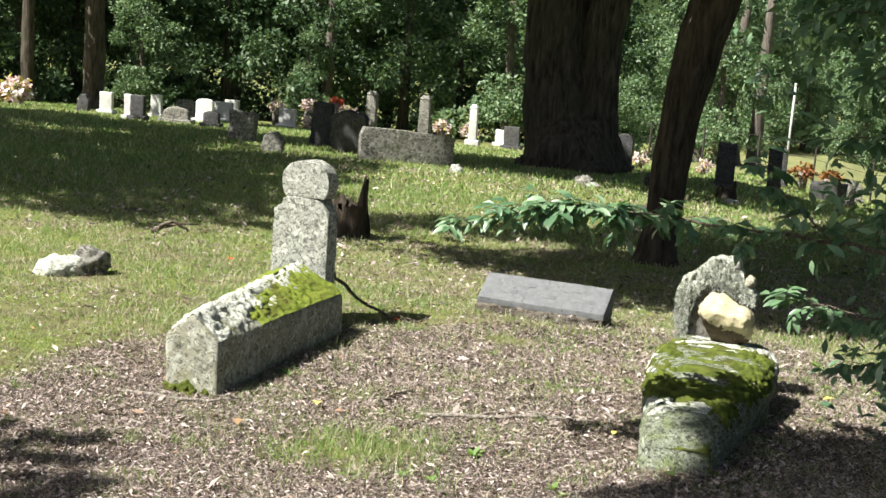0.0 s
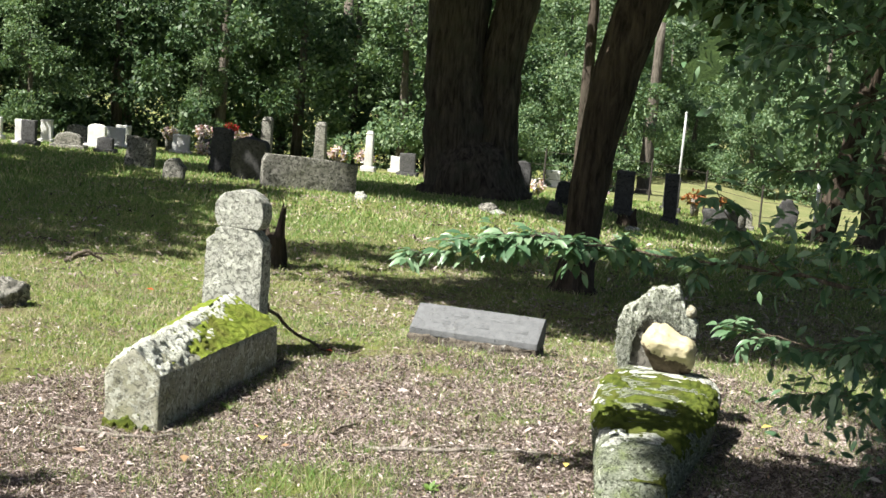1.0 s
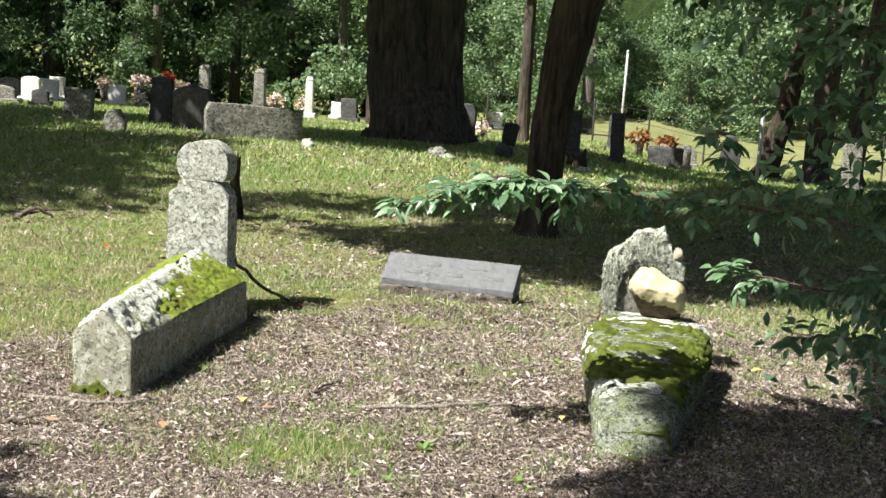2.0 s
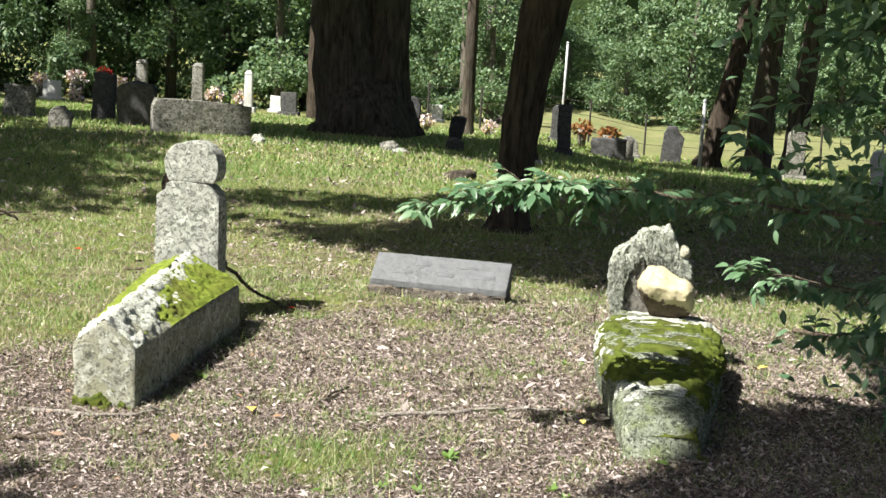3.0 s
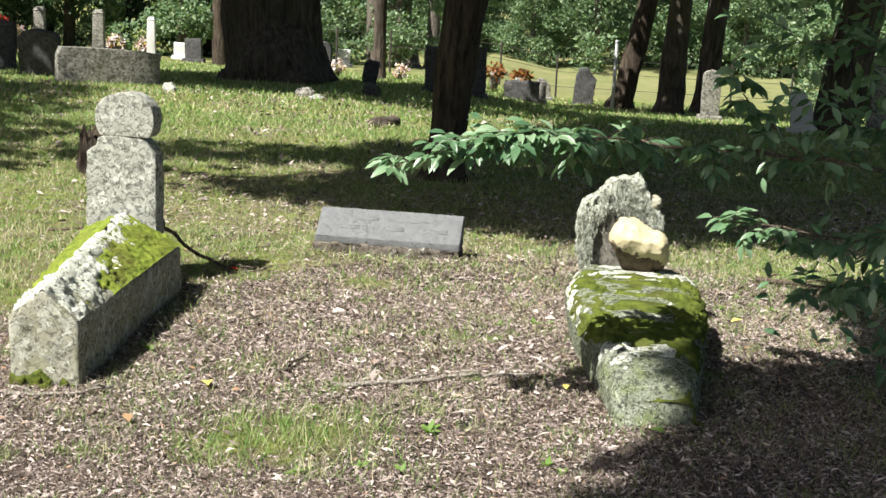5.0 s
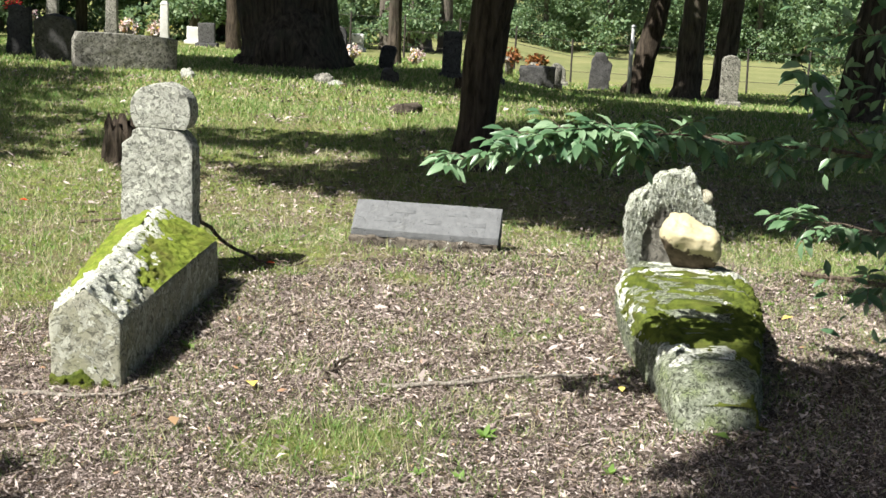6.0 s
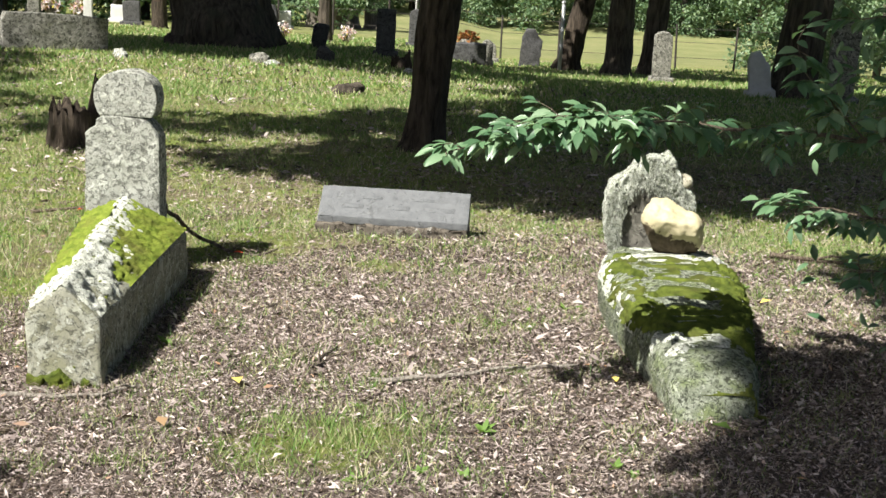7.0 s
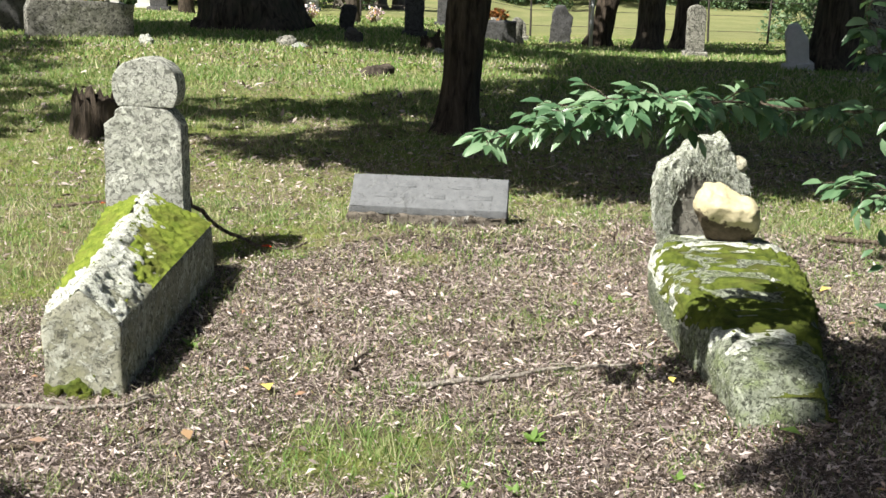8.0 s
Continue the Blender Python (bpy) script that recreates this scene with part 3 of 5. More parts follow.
def coffin_grave():
    ob = thing("coffin_grave", Matrix.Identity(4), "rounded coffin-shaped grave slab overgrown with green moss", "grave")
    bm = bmesh.new()
    nu, na = 70, 40
    rows = [[bm.verts.new(coffin_point(i / nu, k / na)) for k in range(na + 1)] for i in range(nu + 1)]
    for r0, r1 in zip(rows, rows[1:]):
        for k in range(na):
            bm.faces.new((r0[k], r0[k + 1], r1[k + 1], r1[k]))
    bm.faces.new(rows[0][::-1])
    bm.faces.new(rows[-1])
    bmesh.ops.recalc_face_normals(bm, faces=bm.faces)
    roughen(bm, 0.010, 6, 5.0)
    roughen(bm, 0.006, 24, 7.0)
    part("body", bm, STONE_COFFIN, ob)

    def on_top(u, v):
        p = coffin_point(0.03 + 0.95 * u, 0.12 + 0.76 * v)
        return p + Vector((0, 0, 0.010 * noise.fractal(p * 6 + Vector((5, 10, 0)), 0.7, 2.1, 5)))

    def cushions(u, v):
        """A broad cushion over the shoulders and a smaller tongue towards the bare foot."""
        broad = 0.27 - 3.0 * max(0, 0.43 + 0.05 * math.sin(7 * v) - u) - 3.0 * max(0, u - 0.80)
        tongue = 0.50 - 5.0 * abs(u - 0.275 - 0.03 * math.sin(6 * v)) - 1.3 * max(0, abs(v - 0.48) - 0.26)
        return max(broad, tongue) - 2.4 * max(0, 0.15 - v) - 1.0 * max(0, v - 0.9)

    def crusts(u, v):
        """Pale patches: one before the tongue, some along the edge and at the head."""
        front = 0.40 - 6.0 * abs(u - 0.185) - 2.2 * max(0, abs(v - 0.34) - 0.10)
        side = 0.30 - 3.0 * max(0, v - 0.14) - 2.0 * max(0, 0.45 - u)
        head = 0.16 - 3.0 * max(0, 0.88 - u) - 5 * max(0, u - 0.97)
        return max(front, side, head, -0.26) - 4 * max(0, 0.09 - u)

    crust("moss", ob, MOSS_DARK, "green moss in ragged cushions", 6.0, 0.022, cushions, on_top, lambda u, v: 1.0, 170, 90)
    crust("lichen", ob, LICHEN, "pale lichen crusts between the moss", 3.0, 0.013, crusts, on_top, lambda u, v: 1.0, 170, 90)

    def on_foot(u, v):
        return coffin_point(0.0, 0.04 + 0.92 * v) * u + (1 - u) * coffin_point(0.03, 0.04 + 0.92 * v) + Vector((0, -0.004, 0))

    crust("foot_moss", ob, MOSS_DARK, "dark moss along the foot", 9.0, 0.014, lambda u, v: 0.62 - 2.0 * abs(v - 0.70) - 0.8 * (1 - u), on_foot, lambda u, v: 1.0, 14, 70)


coffin_grave()


def broken_headstone():
    ob = thing("broken_headstone", pose(0.955, 4.215, 0.0, -4, 0, 2), "broken headstone with shaggy grey-green lichen over its top", "headstone")
    out = [(-0.145, -0.05), (0.15, -0.05), (0.155, 0.40), (0.17, 0.56), (0.14, 0.61), (0.09, 0.66), (0.05, 0.68), (-0.03, 0.67), (-0.08, 0.64), (-0.125, 0.60), (-0.16, 0.56), (-0.155, 0.40)]
    part("slab", worn(prism(out, -0.04, 0.06), 0.012, 0.025, 0.010, 9, 2.0), STONE_BARE, ob)
    bm = bmesh.new()
    bmesh.ops.create_icosphere(bm, subdivisions=4, radius=1.0)
    for v in bm.verts:
        v.co = Vector((0.150 + v.co.x * 0.034, -0.02 + v.co.y * 0.055, 0.615 + v.co.z * 0.036))
    roughen(bm, 0.010, 12, 4.0)
    part("broken_edge", bm, STONE_YELLOW_PALE, ob, "bare pale yellow break")
    # a thick shell of lichen over the head and down one edge
    xs = [-0.185, -0.165, -0.135, -0.115, -0.09, -0.05, 0.0, 0.05, 0.08, 0.10, 0.13, 0.165, 0.195]
    tops = [0.55, 0.605, 0.622, 0.632, 0.655, 0.70, 0.722, 0.722, 0.738, 0.70, 0.625, 0.585, 0.56]
    lows = [0.42, 0.32, 0.30, 0.36, 0.53, 0.59, 0.575, 0.56, 0.55, 0.53, 0.515, 0.51, 0.53]
    bm = worn(prism(list(zip(xs, lows)) + list(zip(xs, tops))[::-1], -0.068, 0.075), 0.012, 0.014, 0.010, 16, 4.0)
    for v in bm.verts:
        c = v.co.copy()
        v.co.y -= 0.014 * noise.fractal(Vector((c.x * 70, c.y * 30, c.z * 16)), 0.8, 2.0, 4)
        v.co.x += 0.006 * noise.noise(Vector((c.x * 40, 3.0, c.z * 20)))
    part("lichen", bm, STONE_RAG, ob, "shaggy grey-green lichen")
    strands(ob, xs, tops, lows)


def strands(ob, xs, tops, lows):
    rng = np.random.default_rng(11)
    n = 2600
    x = np.where(rng.uniform(0, 1, n) < 0.5, rng.uniform(-0.185, -0.118, n), rng.uniform(-0.10, 0.19, n))
    top, low = np.interp(x, xs, tops), np.interp(x, xs, lows)
    z = low + (top - low) * rng.uniform(0.0, 0.9, n)
    p = np.stack([x, -0.076 + rng.normal(0, 0.008, n), z], 1)
    d = np.stack([rng.normal(0, 0.3, n), rng.normal(-0.1, 0.2, n), -np.ones(n)], 1)
    L = rng.uniform(0.012, 0.042, n)
    v, f = leaf_quads(p, d, np.tile([0.1, -1.0, 0.2], (n, 1)) + rng.normal(0, 0.5, (n, 3)), L, L * 0.04 + 0.0012, 0.15)
    hair = new("lichen_fringe", mesh_of("lichen_fringe", v, f, STONE_RAG))
    hair.parent = ob
    tagged(hair, "hanging grey-green lichen threads", kind="stuff")


broken_headstone()


def stone_fragment():
    """A clean yellow piece broken from the headstone, leaning on its foot."""
    bm = bmesh.new()
    bmesh.ops.create_icosphere(bm, subdivisions=5, radius=1.0)
    for v in bm.verts:
        c = v.co
        w = [math.copysign(abs(q) ** 0.72, q) for q in c]
        low = max(0.0, -w[2])
        v.co = Vector((w[0] * 0.132 * (1 - 0.42 * low) + 0.045 * low, w[1] * 0.085, w[2] * (0.150 if w[2] < 0 else 0.105)))
        v.co.z += 0.03 * max(0.0, -w[0]) * max(0.0, w[2])
    for cut, depth in ((Vector((0.10, -0.74, -0.66)), 0.052), (Vector((-0.18, -0.42, 0.88)), 0.082)):
        cut.normalize()
        for v in bm.verts:
            over = v.co.dot(cut) - depth
            if over > 0:
                v.co -= cut * over * 0.85
    roughen(bm, 0.016, 8, 2.0)
    roughen(bm, 0.004, 40, 6.0)
    me = part("stone_fragment", bm, STONE_YELLOW)
    me.matrix_basis = pose(1.035, 4.03, 0.448, 2, 17, 4)
    tagged(me, "clean yellow broken stone leaning against a headstone", "stone")


stone_fragment()


# ---- the slant marker ----
def slant_marker():
    ob = thing("slant_marker", pose(-0.222, 5.50, -0.077, 0, 0, -1.5), "low grey granite grave marker with a sloping face", "grave marker")
    w = 0.395
    bm = bmesh.new()
    prof = [(-0.11, 0.14), (-0.11, 0.180), (0.085, 0.30), (0.11, 0.29), (0.11, 0.14)]
    a = [bm.verts.new((-w, y, z)) for y, z in prof]
    b = [bm.verts.new((w, y, z)) for y, z in prof]
    bm.faces.new(a)
    bm.faces.new(b[::-1])
    for i in range(5):
        bm.faces.new((a[i], b[i], b[(i + 1) % 5], a[(i + 1) % 5]))
    bmesh.ops.recalc_face_normals(bm, faces=bm.faces)
    part("slant", worn(bm, 0.006, 0.04, 0.0022, 20, 1.0), STONE_MARKER, ob)
    bm = bmesh.new()
    bmesh.ops.create_cube(bm, size=1, matrix=Matrix.Translation((0, 0.0, 0.065)) @ Matrix.Diagonal((0.795, 0.25, 0.16, 1)))
    part("base", worn(bm, 0.015, 0.03, 0.014, 12, 4.0), STONE_ROUGH, ob, "rough soil-stained base")
    # worn inscription panel: shallow raised bars that can no longer be read
    rng = np.random.default_rng(2)
    slope = math.atan2(0.12, 0.195)
    for row, (y, h, xs) in enumerate(((-0.04, 0.03, (-0.22, 0.02, 0.24)), (0.02, 0.022, (-0.12, 0.14)))):
        for x in xs:
            bm = bmesh.new()
            bmesh.ops.create_cube(bm, size=1, matrix=Matrix.Diagonal((rng.uniform(0.10, 0.17), h, 0.0016, 1)))
            bmesh.ops.bevel(bm, geom=list(bm.edges), offset=0.0005, segments=1, affect="EDGES")
            bar = part("inscription_bar", bm, STONE_MARKER, ob)
            bar.matrix_basis = pose(x, y, 0.180 + (y + 0.11) * math.tan(slope) + 0.001, math.degrees(slope), 0, 0)


slant_marker()


# ---- farther gravestones ----
def outline_of(shape, w, h):
    if shape == "arch":
        pts = [(-w / 2, 0), (w / 2, 0), (w / 2, h * 0.86)]
        return pts + [(w / 2 * math.cos(a), h * 0.86 + h * 0.14 * math.sin(a)) for a in (0.5, 1.0, 1.57, 2.14, 2.64)] + [(-w / 2, h * 0.86)]
    if shape == "round":
        r = w / 2
        return [(-r, 0), (r, 0)] + [(r * math.cos(a * math.pi / 10), h - r + r * math.sin(a * math.pi / 10)) for a in range(0, 11)]
    if shape == "low":
        return [(-w / 2, 0), (w / 2, 0), (w / 2, h * 0.6)] + [(w / 2 * math.cos(a), h * 0.6 + h * 0.4 * math.sin(a)) for a in (0.4, 0.8, 1.2, 1.57, 1.94, 2.34, 2.74)] + [(-w / 2, h * 0.6)]
    if shape == "jag":
        return [(-w / 2, 0), (w / 2, 0), (w * 0.52, h * 0.7), (w * 0.3, h * 0.82), (w * 0.1, h), (-w * 0.3, h * 0.97), (-w * 0.46, h * 0.8)]
    return [(-w / 2, 0), (w / 2, 0), (w / 2, h), (-w / 2, h)]


def gravestone(x, y, w, h, shape, material, label, turn=0, tilt=0, lean=0, base=True, thick=0.13, seed=0.0):
    ob = thing("gravestone", pose(x, y, gz(x, y) - 0.03, tilt, lean, turn), label, "gravestone", "gravestones in the cemetery")
    bm = prism(outline_of(shape, w, h + 0.03), -thick / 2, thick / 2)
    part("slab", worn(bm, min(0.02, thick * 0.15), 0.16, 0.012 if base else 0.03, 6, seed), material, ob)
    if base:
        bm = bmesh.new()
        bmesh.ops.create_cube(bm, size=1, matrix=Matrix.Translation((0, 0, 0.06)) @ Matrix.Diagonal((w * 1.3, thick * 2.2, 0.16, 1)))
        part("base", worn(bm, 0.012, 0.2, 0.005, 6, seed + 3), material, ob)


WHITE, GREY, DARK = "pale marble gravestone standing in sunny grass", "weathered grey gravestone on the grass", "dark stained gravestone standing in tree shade"
STONES = [
    (-19.46, 30.87, 0.36, 0.60, "flat", STONE_WHITE, WHITE, 8), (-16.76, 27.78, 0.36, 0.62, "flat", STONE_WHITE, WHITE, 6),
    (-16.48, 27.60, 0.36, 0.61, "flat", STONE_DARK, DARK, 6), (-19.45, 33.52, 0.33, 0.66, "flat", STONE_WHITE, WHITE, 4),
    (-19.6, 35.5, 0.62, 0.60, "arch", STONE_GREY, GREY, 4), (-16.25, 29.08, 0.70, 0.42, "low", STONE_GREY, GREY, 6),
    (-17.36, 32.56, 0.52, 0.68, "arch", STONE_WHITE, WHITE, 2), (-14.83, 28.31, 0.40, 0.40, "arch", STONE_DARK, DARK, 8),
    (-19.72, 38.11, 0.64, 0.64, "flat", STONE_WHITE, WHITE, 5), (-20.6, 40.4, 0.5, 0.7, "flat", STONE_WHITE, WHITE, 5),
    (-17.68, 38.66, 0.55, 0.62, "flat", STONE_WHITE, WHITE, 5), (-17.0, 39.0, 0.3, 0.55, "flat", STONE_DARK, DARK, 5),
    (-10.69, 40.67, 0.52, 0.72, "flat", STONE_DARK, DARK, 0), (-11.9, 43.5, 0.42, 0.55, "flat", STONE_WHITE, WHITE, 0),
    (-14.0, 41.5, 0.45, 0.55, "round", STONE_GREY, GREY, 0), (-4.87, 30.02, 0.42, 0.85, "round", STONE_DARK, DARK, 0),
    (-1.78, 35.17, 0.42, 1.0, "arch", STONE_DARK, DARK, 0), (0.11, 37.5, 0.46, 0.58, "round", STONE_GREY, GREY, 0),
    (3.71, 27.3, 0.38, 1.05, "arch", STONE_GREY, GREY, 0), (5.45, 19.5, 0.42, 1.25, "flat", STONE_GREY, GREY, 0),
    (-1.80, 25.0, 0.36, 0.9, "flat", STONE_DARK, DARK, 0), (-1.05, 27.0, 0.28, 1.05, "flat", STONE_DARK, DARK, 0),
    (0.07, 35.57, 0.30, 0.66, "round", STONE_GREY, GREY, 0), (-6.9, 46.0, 0.5, 0.6, "flat", STONE_WHITE, WHITE, 0),
]
for k, (x, y, w, h, shape, mat, lab, turn) in enumerate(STONES):
    gravestone(x, y, w, h, shape, mat, lab, turn, random.uniform(-2, 2), random.uniform(-2, 2), True, 0.14, k * 1.7)
gravestone(-20.3, 31.0, 0.34, 0.5, "jag", STONE_DARK, "leaning dark fieldstone gravestone near a trunk", 0, 0, 10, False, 0.16, 2.2)
gravestone(-10.51, 21.51, 0.50, 0.56, "flat", STONE_GREY, "squat grey gravestone tilted back on the grass", 12, -14, 0, False, 0.30, 3.3)
gravestone(-8.31, 18.33, 0.34, 0.34, "jag", STONE_GREY, "small rough fieldstone grave marker", 10, 0, 6, False, 0.16, 5.1)
gravestone(-9.52, 23.01, 0.42, 0.88, "flat", STONE_DARK, "tall dark gravestone standing in tree shade", 0, 0, 2, False, 0.16, 6.6)
gravestone(-8.14, 21.18, 0.68, 0.78, "arch", STONE_DARK, "broad dark gravestone standing in tree shade", 0, 2, 0, False, 0.16, 7.9)
gravestone(-3.22, 26.1, 0.30, 0.52, "arch", STONE_DARK, "small dark gravestone leaning sideways in shade", 0, 0, 7, False, 0.10, 8.8)
gravestone(1.22, 36.6, 0.56, 1.02, "jag", STONE_DARK, "rough dark fieldstone gravestone before a sunny meadow", 0, 0, 4, False, 0.2, 9.7)
gravestone(-0.39, 34.34, 0.9, 0.5, "flat", STONE_DARK, "low broad dark gravestone before a sunny meadow", 0, 0, 0, False, 0.3, 9.9)
gravestone(4.42, 20.2, 0.34, 0.72, "jag", STONE_WHITE, "pale leaning gravestone beside a dark tree", 0, 0, -8, True, 0.14, 4.9)
gravestone(-2.45, 20.9, 0.30, 0.22, "jag", STONE_DARK, "small dark footstone in shaded grass", 0, 0, 0, False, 0.12, 1.9)


def wide_slab():
    x0, x1 = Vector((-7.24, 19.48, 0)), Vector((-5.87, 20.36, 0))
    c = (x0 + x1) / 2
    ob = thing("slab_gravestone", pose(c.x, c.y, gz(c.x, c.y) - 0.06, -3, 2.0, math.degrees(math.atan2(x1.y - x0.y, x1.x - x0.x))), "long low mottled stone slab set on edge", "gravestone", "gravestones in the cemetery")
    L = (x1 - x0).length / 2
    out = [(-L, 0), (L, 0), (L + 0.01, 0.55), (L - 0.3, 0.585), (0.2, 0.60), (-0.4, 0.62), (-L + 0.05, 0.62), (-L - 0.01, 0.5)]
    part("slab", worn(prism(out, -0.1, 0.1), 0.008, 0.08, 0.010, 5, 1.0), STONE_GREY, ob)


wide_slab()


def pillar(x, y, top, w):
    """A tapered shaft on a stepped base with a rounded cap."""
    z = gz(x, y)
    h = top - z
    ob = thing("pillar_gravestone", pose(x, y, z - 0.03, random.uniform(-1, 1), random.uniform(-1, 1), 8), "tall pale marble pillar gravestone on a base", "gravestone", "gravestones in the cemetery")
    for name, hw, z0, z1, tp in (("base", w * 0.85, 0, 0.2, 1.0), ("shaft", w * 0.5, 0.2, h - 0.06, 0.86), ("cap", w * 0.48, h - 0.06, h + 0.05, 0.6)):
        bm = bmesh.new()
        bmesh.ops.create_cube(bm, size=1, matrix=Matrix.Translation((0, 0, (z0 + z1) / 2)) @ Matrix.Diagonal((2 * hw, 2 * hw, z1 - z0, 1)))
        for v in bm.verts:
            if v.co.z > (z0 + z1) / 2:
                v.co.x, v.co.y = v.co.x * tp, v.co.y * tp
        part(name, worn(bm, 0.02, 0, 0.003, 8, x), STONE_WHITE if x > -12.5 else STONE_GREY, ob)


pillar(-15.15, 39.55, -1.23, 0.36)
pillar(-13.30, 39.55, -1.22, 0.36)
pillar(-12.03, 40.70, -1.44, 0.27)


def bouquet(x, y, z, r, material, label, n=260, squash=0.75, seed=1):
    rng = np.random.default_rng(seed)
    ob = thing("grave_flowers", pose(x, y, gz(x, y)), label, "flowers", "bouquets in the cemetery")
    bm = bmesh.new()
    bmesh.ops.create_cone(bm, cap_ends=True, segments=10, radius1=r * 0.3, radius2=r * 0.45, depth=max(0.1, z - gz(x, y)), matrix=Matrix.Translation((0, 0, (z - gz(x, y)) / 2)))
    part("vase", bm, STONE_GREY, ob)
    for k in range(14):
        q = rng.normal(size=3)
        q = q / np.linalg.norm(q) * r * 0.55 * np.array([1, 0.7, squash])
        v, f = leaf_cloud(rng, [[0, 0, 0]], [r * 0.42], n // 12, r * 0.34)
        bl = new("blossom", mesh_of("blossom", v, f, material))
        bl.parent = ob
        bl.matrix_basis = pose(q[0], q[1], q[2] + z - gz(x, y))


PALE, RED = "white and pink silk flowers on a grave", "red silk flowers on top of a grave"
bouquet(-22.32, 30.69, gz(-22.3, 30.7) + 0.42, 0.55, FLOWERS, PALE, 520, seed=1)
bouquet(-18.5, 39.5, gz(-18.5, 39.5) + 0.62, 0.34, FLOWERS, PALE, seed=2)
bouquet(-17.4, 39.8, gz(-17.4, 39.8) + 0.75, 0.36, FLOWERS, PALE, seed=3)
bouquet(-16.9, 38.6, gz(-16.9, 38.6) + 0.25, 0.30, FLOWERS, PALE, seed=4)
bouquet(-15.9, 38.4, gz(-15.9, 38.4) + 0.95, 0.26, FLOWERS_RED, RED, seed=5)
bouquet(-15.4, 38.2, gz(-15.4, 38.2) + 0.70, 0.30, FLOWERS, PALE, seed=6)
bouquet(-14.2, 44.0, gz(-14.2, 44.0) + 0.40, 0.40, FLOWERS, PALE, seed=7)
bouquet(-13.2, 44.0, gz(-13.2, 44.0) + 0.40, 0.40, FLOWERS, PALE, seed=8)
bouquet(-4.85, 31.98, gz(-4.85, 31.98) + 0.30, 0.26, FLOWERS, PALE, seed=9)
bouquet(-3.4, 33.0, gz(-3.4, 33.0) + 0.26, 0.24, FLOWERS, PALE, seed=10)
bouquet(-0.5, 35.9, gz(-0.5, 35.9) + 0.55, 0.36, FLOWERS_RUST, "rust and orange silk flowers behind a low stone", seed=12)
bouquet(-1.2, 36.2, gz(-1.2, 36.2) + 0.50, 0.34, FLOWERS_RUST, "rust and orange silk flowers behind a low stone", seed=13)


# ---- trees ----
def tree(name, x, y, stems, label, material=BARK, crown=None, seg=18, rough=0.25):
    """stems: lists of (dx, dy, height, radius); crown: clumps of leaves above."""
    ob = thing(name, pose(x, y, gz(x, y) - 0.05), label, "tree")
    for k, stem in enumerate(stems):
        pts, rad = [], []
        for (a, b) in zip(stem, stem[1:]):
            for s in range(5):
                f = s / 5
                q = [p + (r - p) * f for p, r in zip(a, b)]
                pts.append(q[:3])
                rad.append(q[3])
        pts.append(stem[-1][:3])
        rad.append(stem[-1][3])
        bm = bmesh.new()
        tube(bm, pts, rad, seg, rough, x + k * 3)
        part("trunk" if k == 0 or stem[0][3] > 0.3 else "limb", bm, material, ob)
    if crown:
        seed, centres, radii, per, size, mat = crown
        v, f = leaf_cloud(np.random.default_rng(seed), centres, radii, per, size)
        me = mesh_of("crown", v, f, mat)
        cr = new("crown", me)
        cr.parent = ob
    return ob


def clumps(seed, n, c, spread, r):
    rng = np.random.default_rng(seed)
    q = rng.normal(size=(n, 3)) * 0.45
    q = np.clip(q, -1, 1)
    return np.asarray(c) + q * np.asarray(spread), rng.uniform(0.6, 1.2, n) * r


def crown_of(seed, n, c, spread, r, per, size, mat=None, at=None, edge=None):
    """edge(x, y) > 0 bounds the ground that the crown shades; at: the tree's foot."""
    cs, rs = clumps(seed, n, c, spread, r)
    if edge:
        down = cs[:, 2] + 0.3
        ok = edge(cs[:, 0] + at[0] + SUN_X * down, cs[:, 1] + at[1] + SUN_Y * down) > 0
        cs, rs = cs[ok], rs[ok]
    return (seed, cs, rs, per, size, mat or FOLIAGE)


def both(a, b):
    return (a[0], np.concatenate([a[1], b[1]]), np.concatenate([a[2], b[2]])) + a[3:]


# the great double tree: two stems rising from one flared foot
tree("double_tree", -5.0, 25.3, [
    [(0.05, 0, 0, 1.15), (0.0, 0, 0.45, 1.0), (-0.28, 0, 1.1, 0.74), (-0.48, 0, 2.6, 0.60), (-0.55, 0, 6.0, 0.62), (-0.9, 0, 9.5, 0.4)],
    [(0.4, 0.1, 0, 0.68), (0.42, 0.1, 0.5, 0.56), (0.40, 0.1, 1.3, 0.48), (0.42, 0.1, 2.7, 0.43), (1.0, 0.1, 6.0, 0.40), (2.4, 0.1, 9.0, 0.3)]],
    "huge dark twin-stemmed tree with a flared foot", BARK, crown_of(21, 140, (-4.2, -5.6, 8.6), (8.0, 5.0, 2.6), 1.2, 140, 0.42, None, (-5.0, 25.3), lambda x, y: np.maximum(y - 22.0, np.minimum(x + 5.2, y - 19.5))), 28, 0.22)
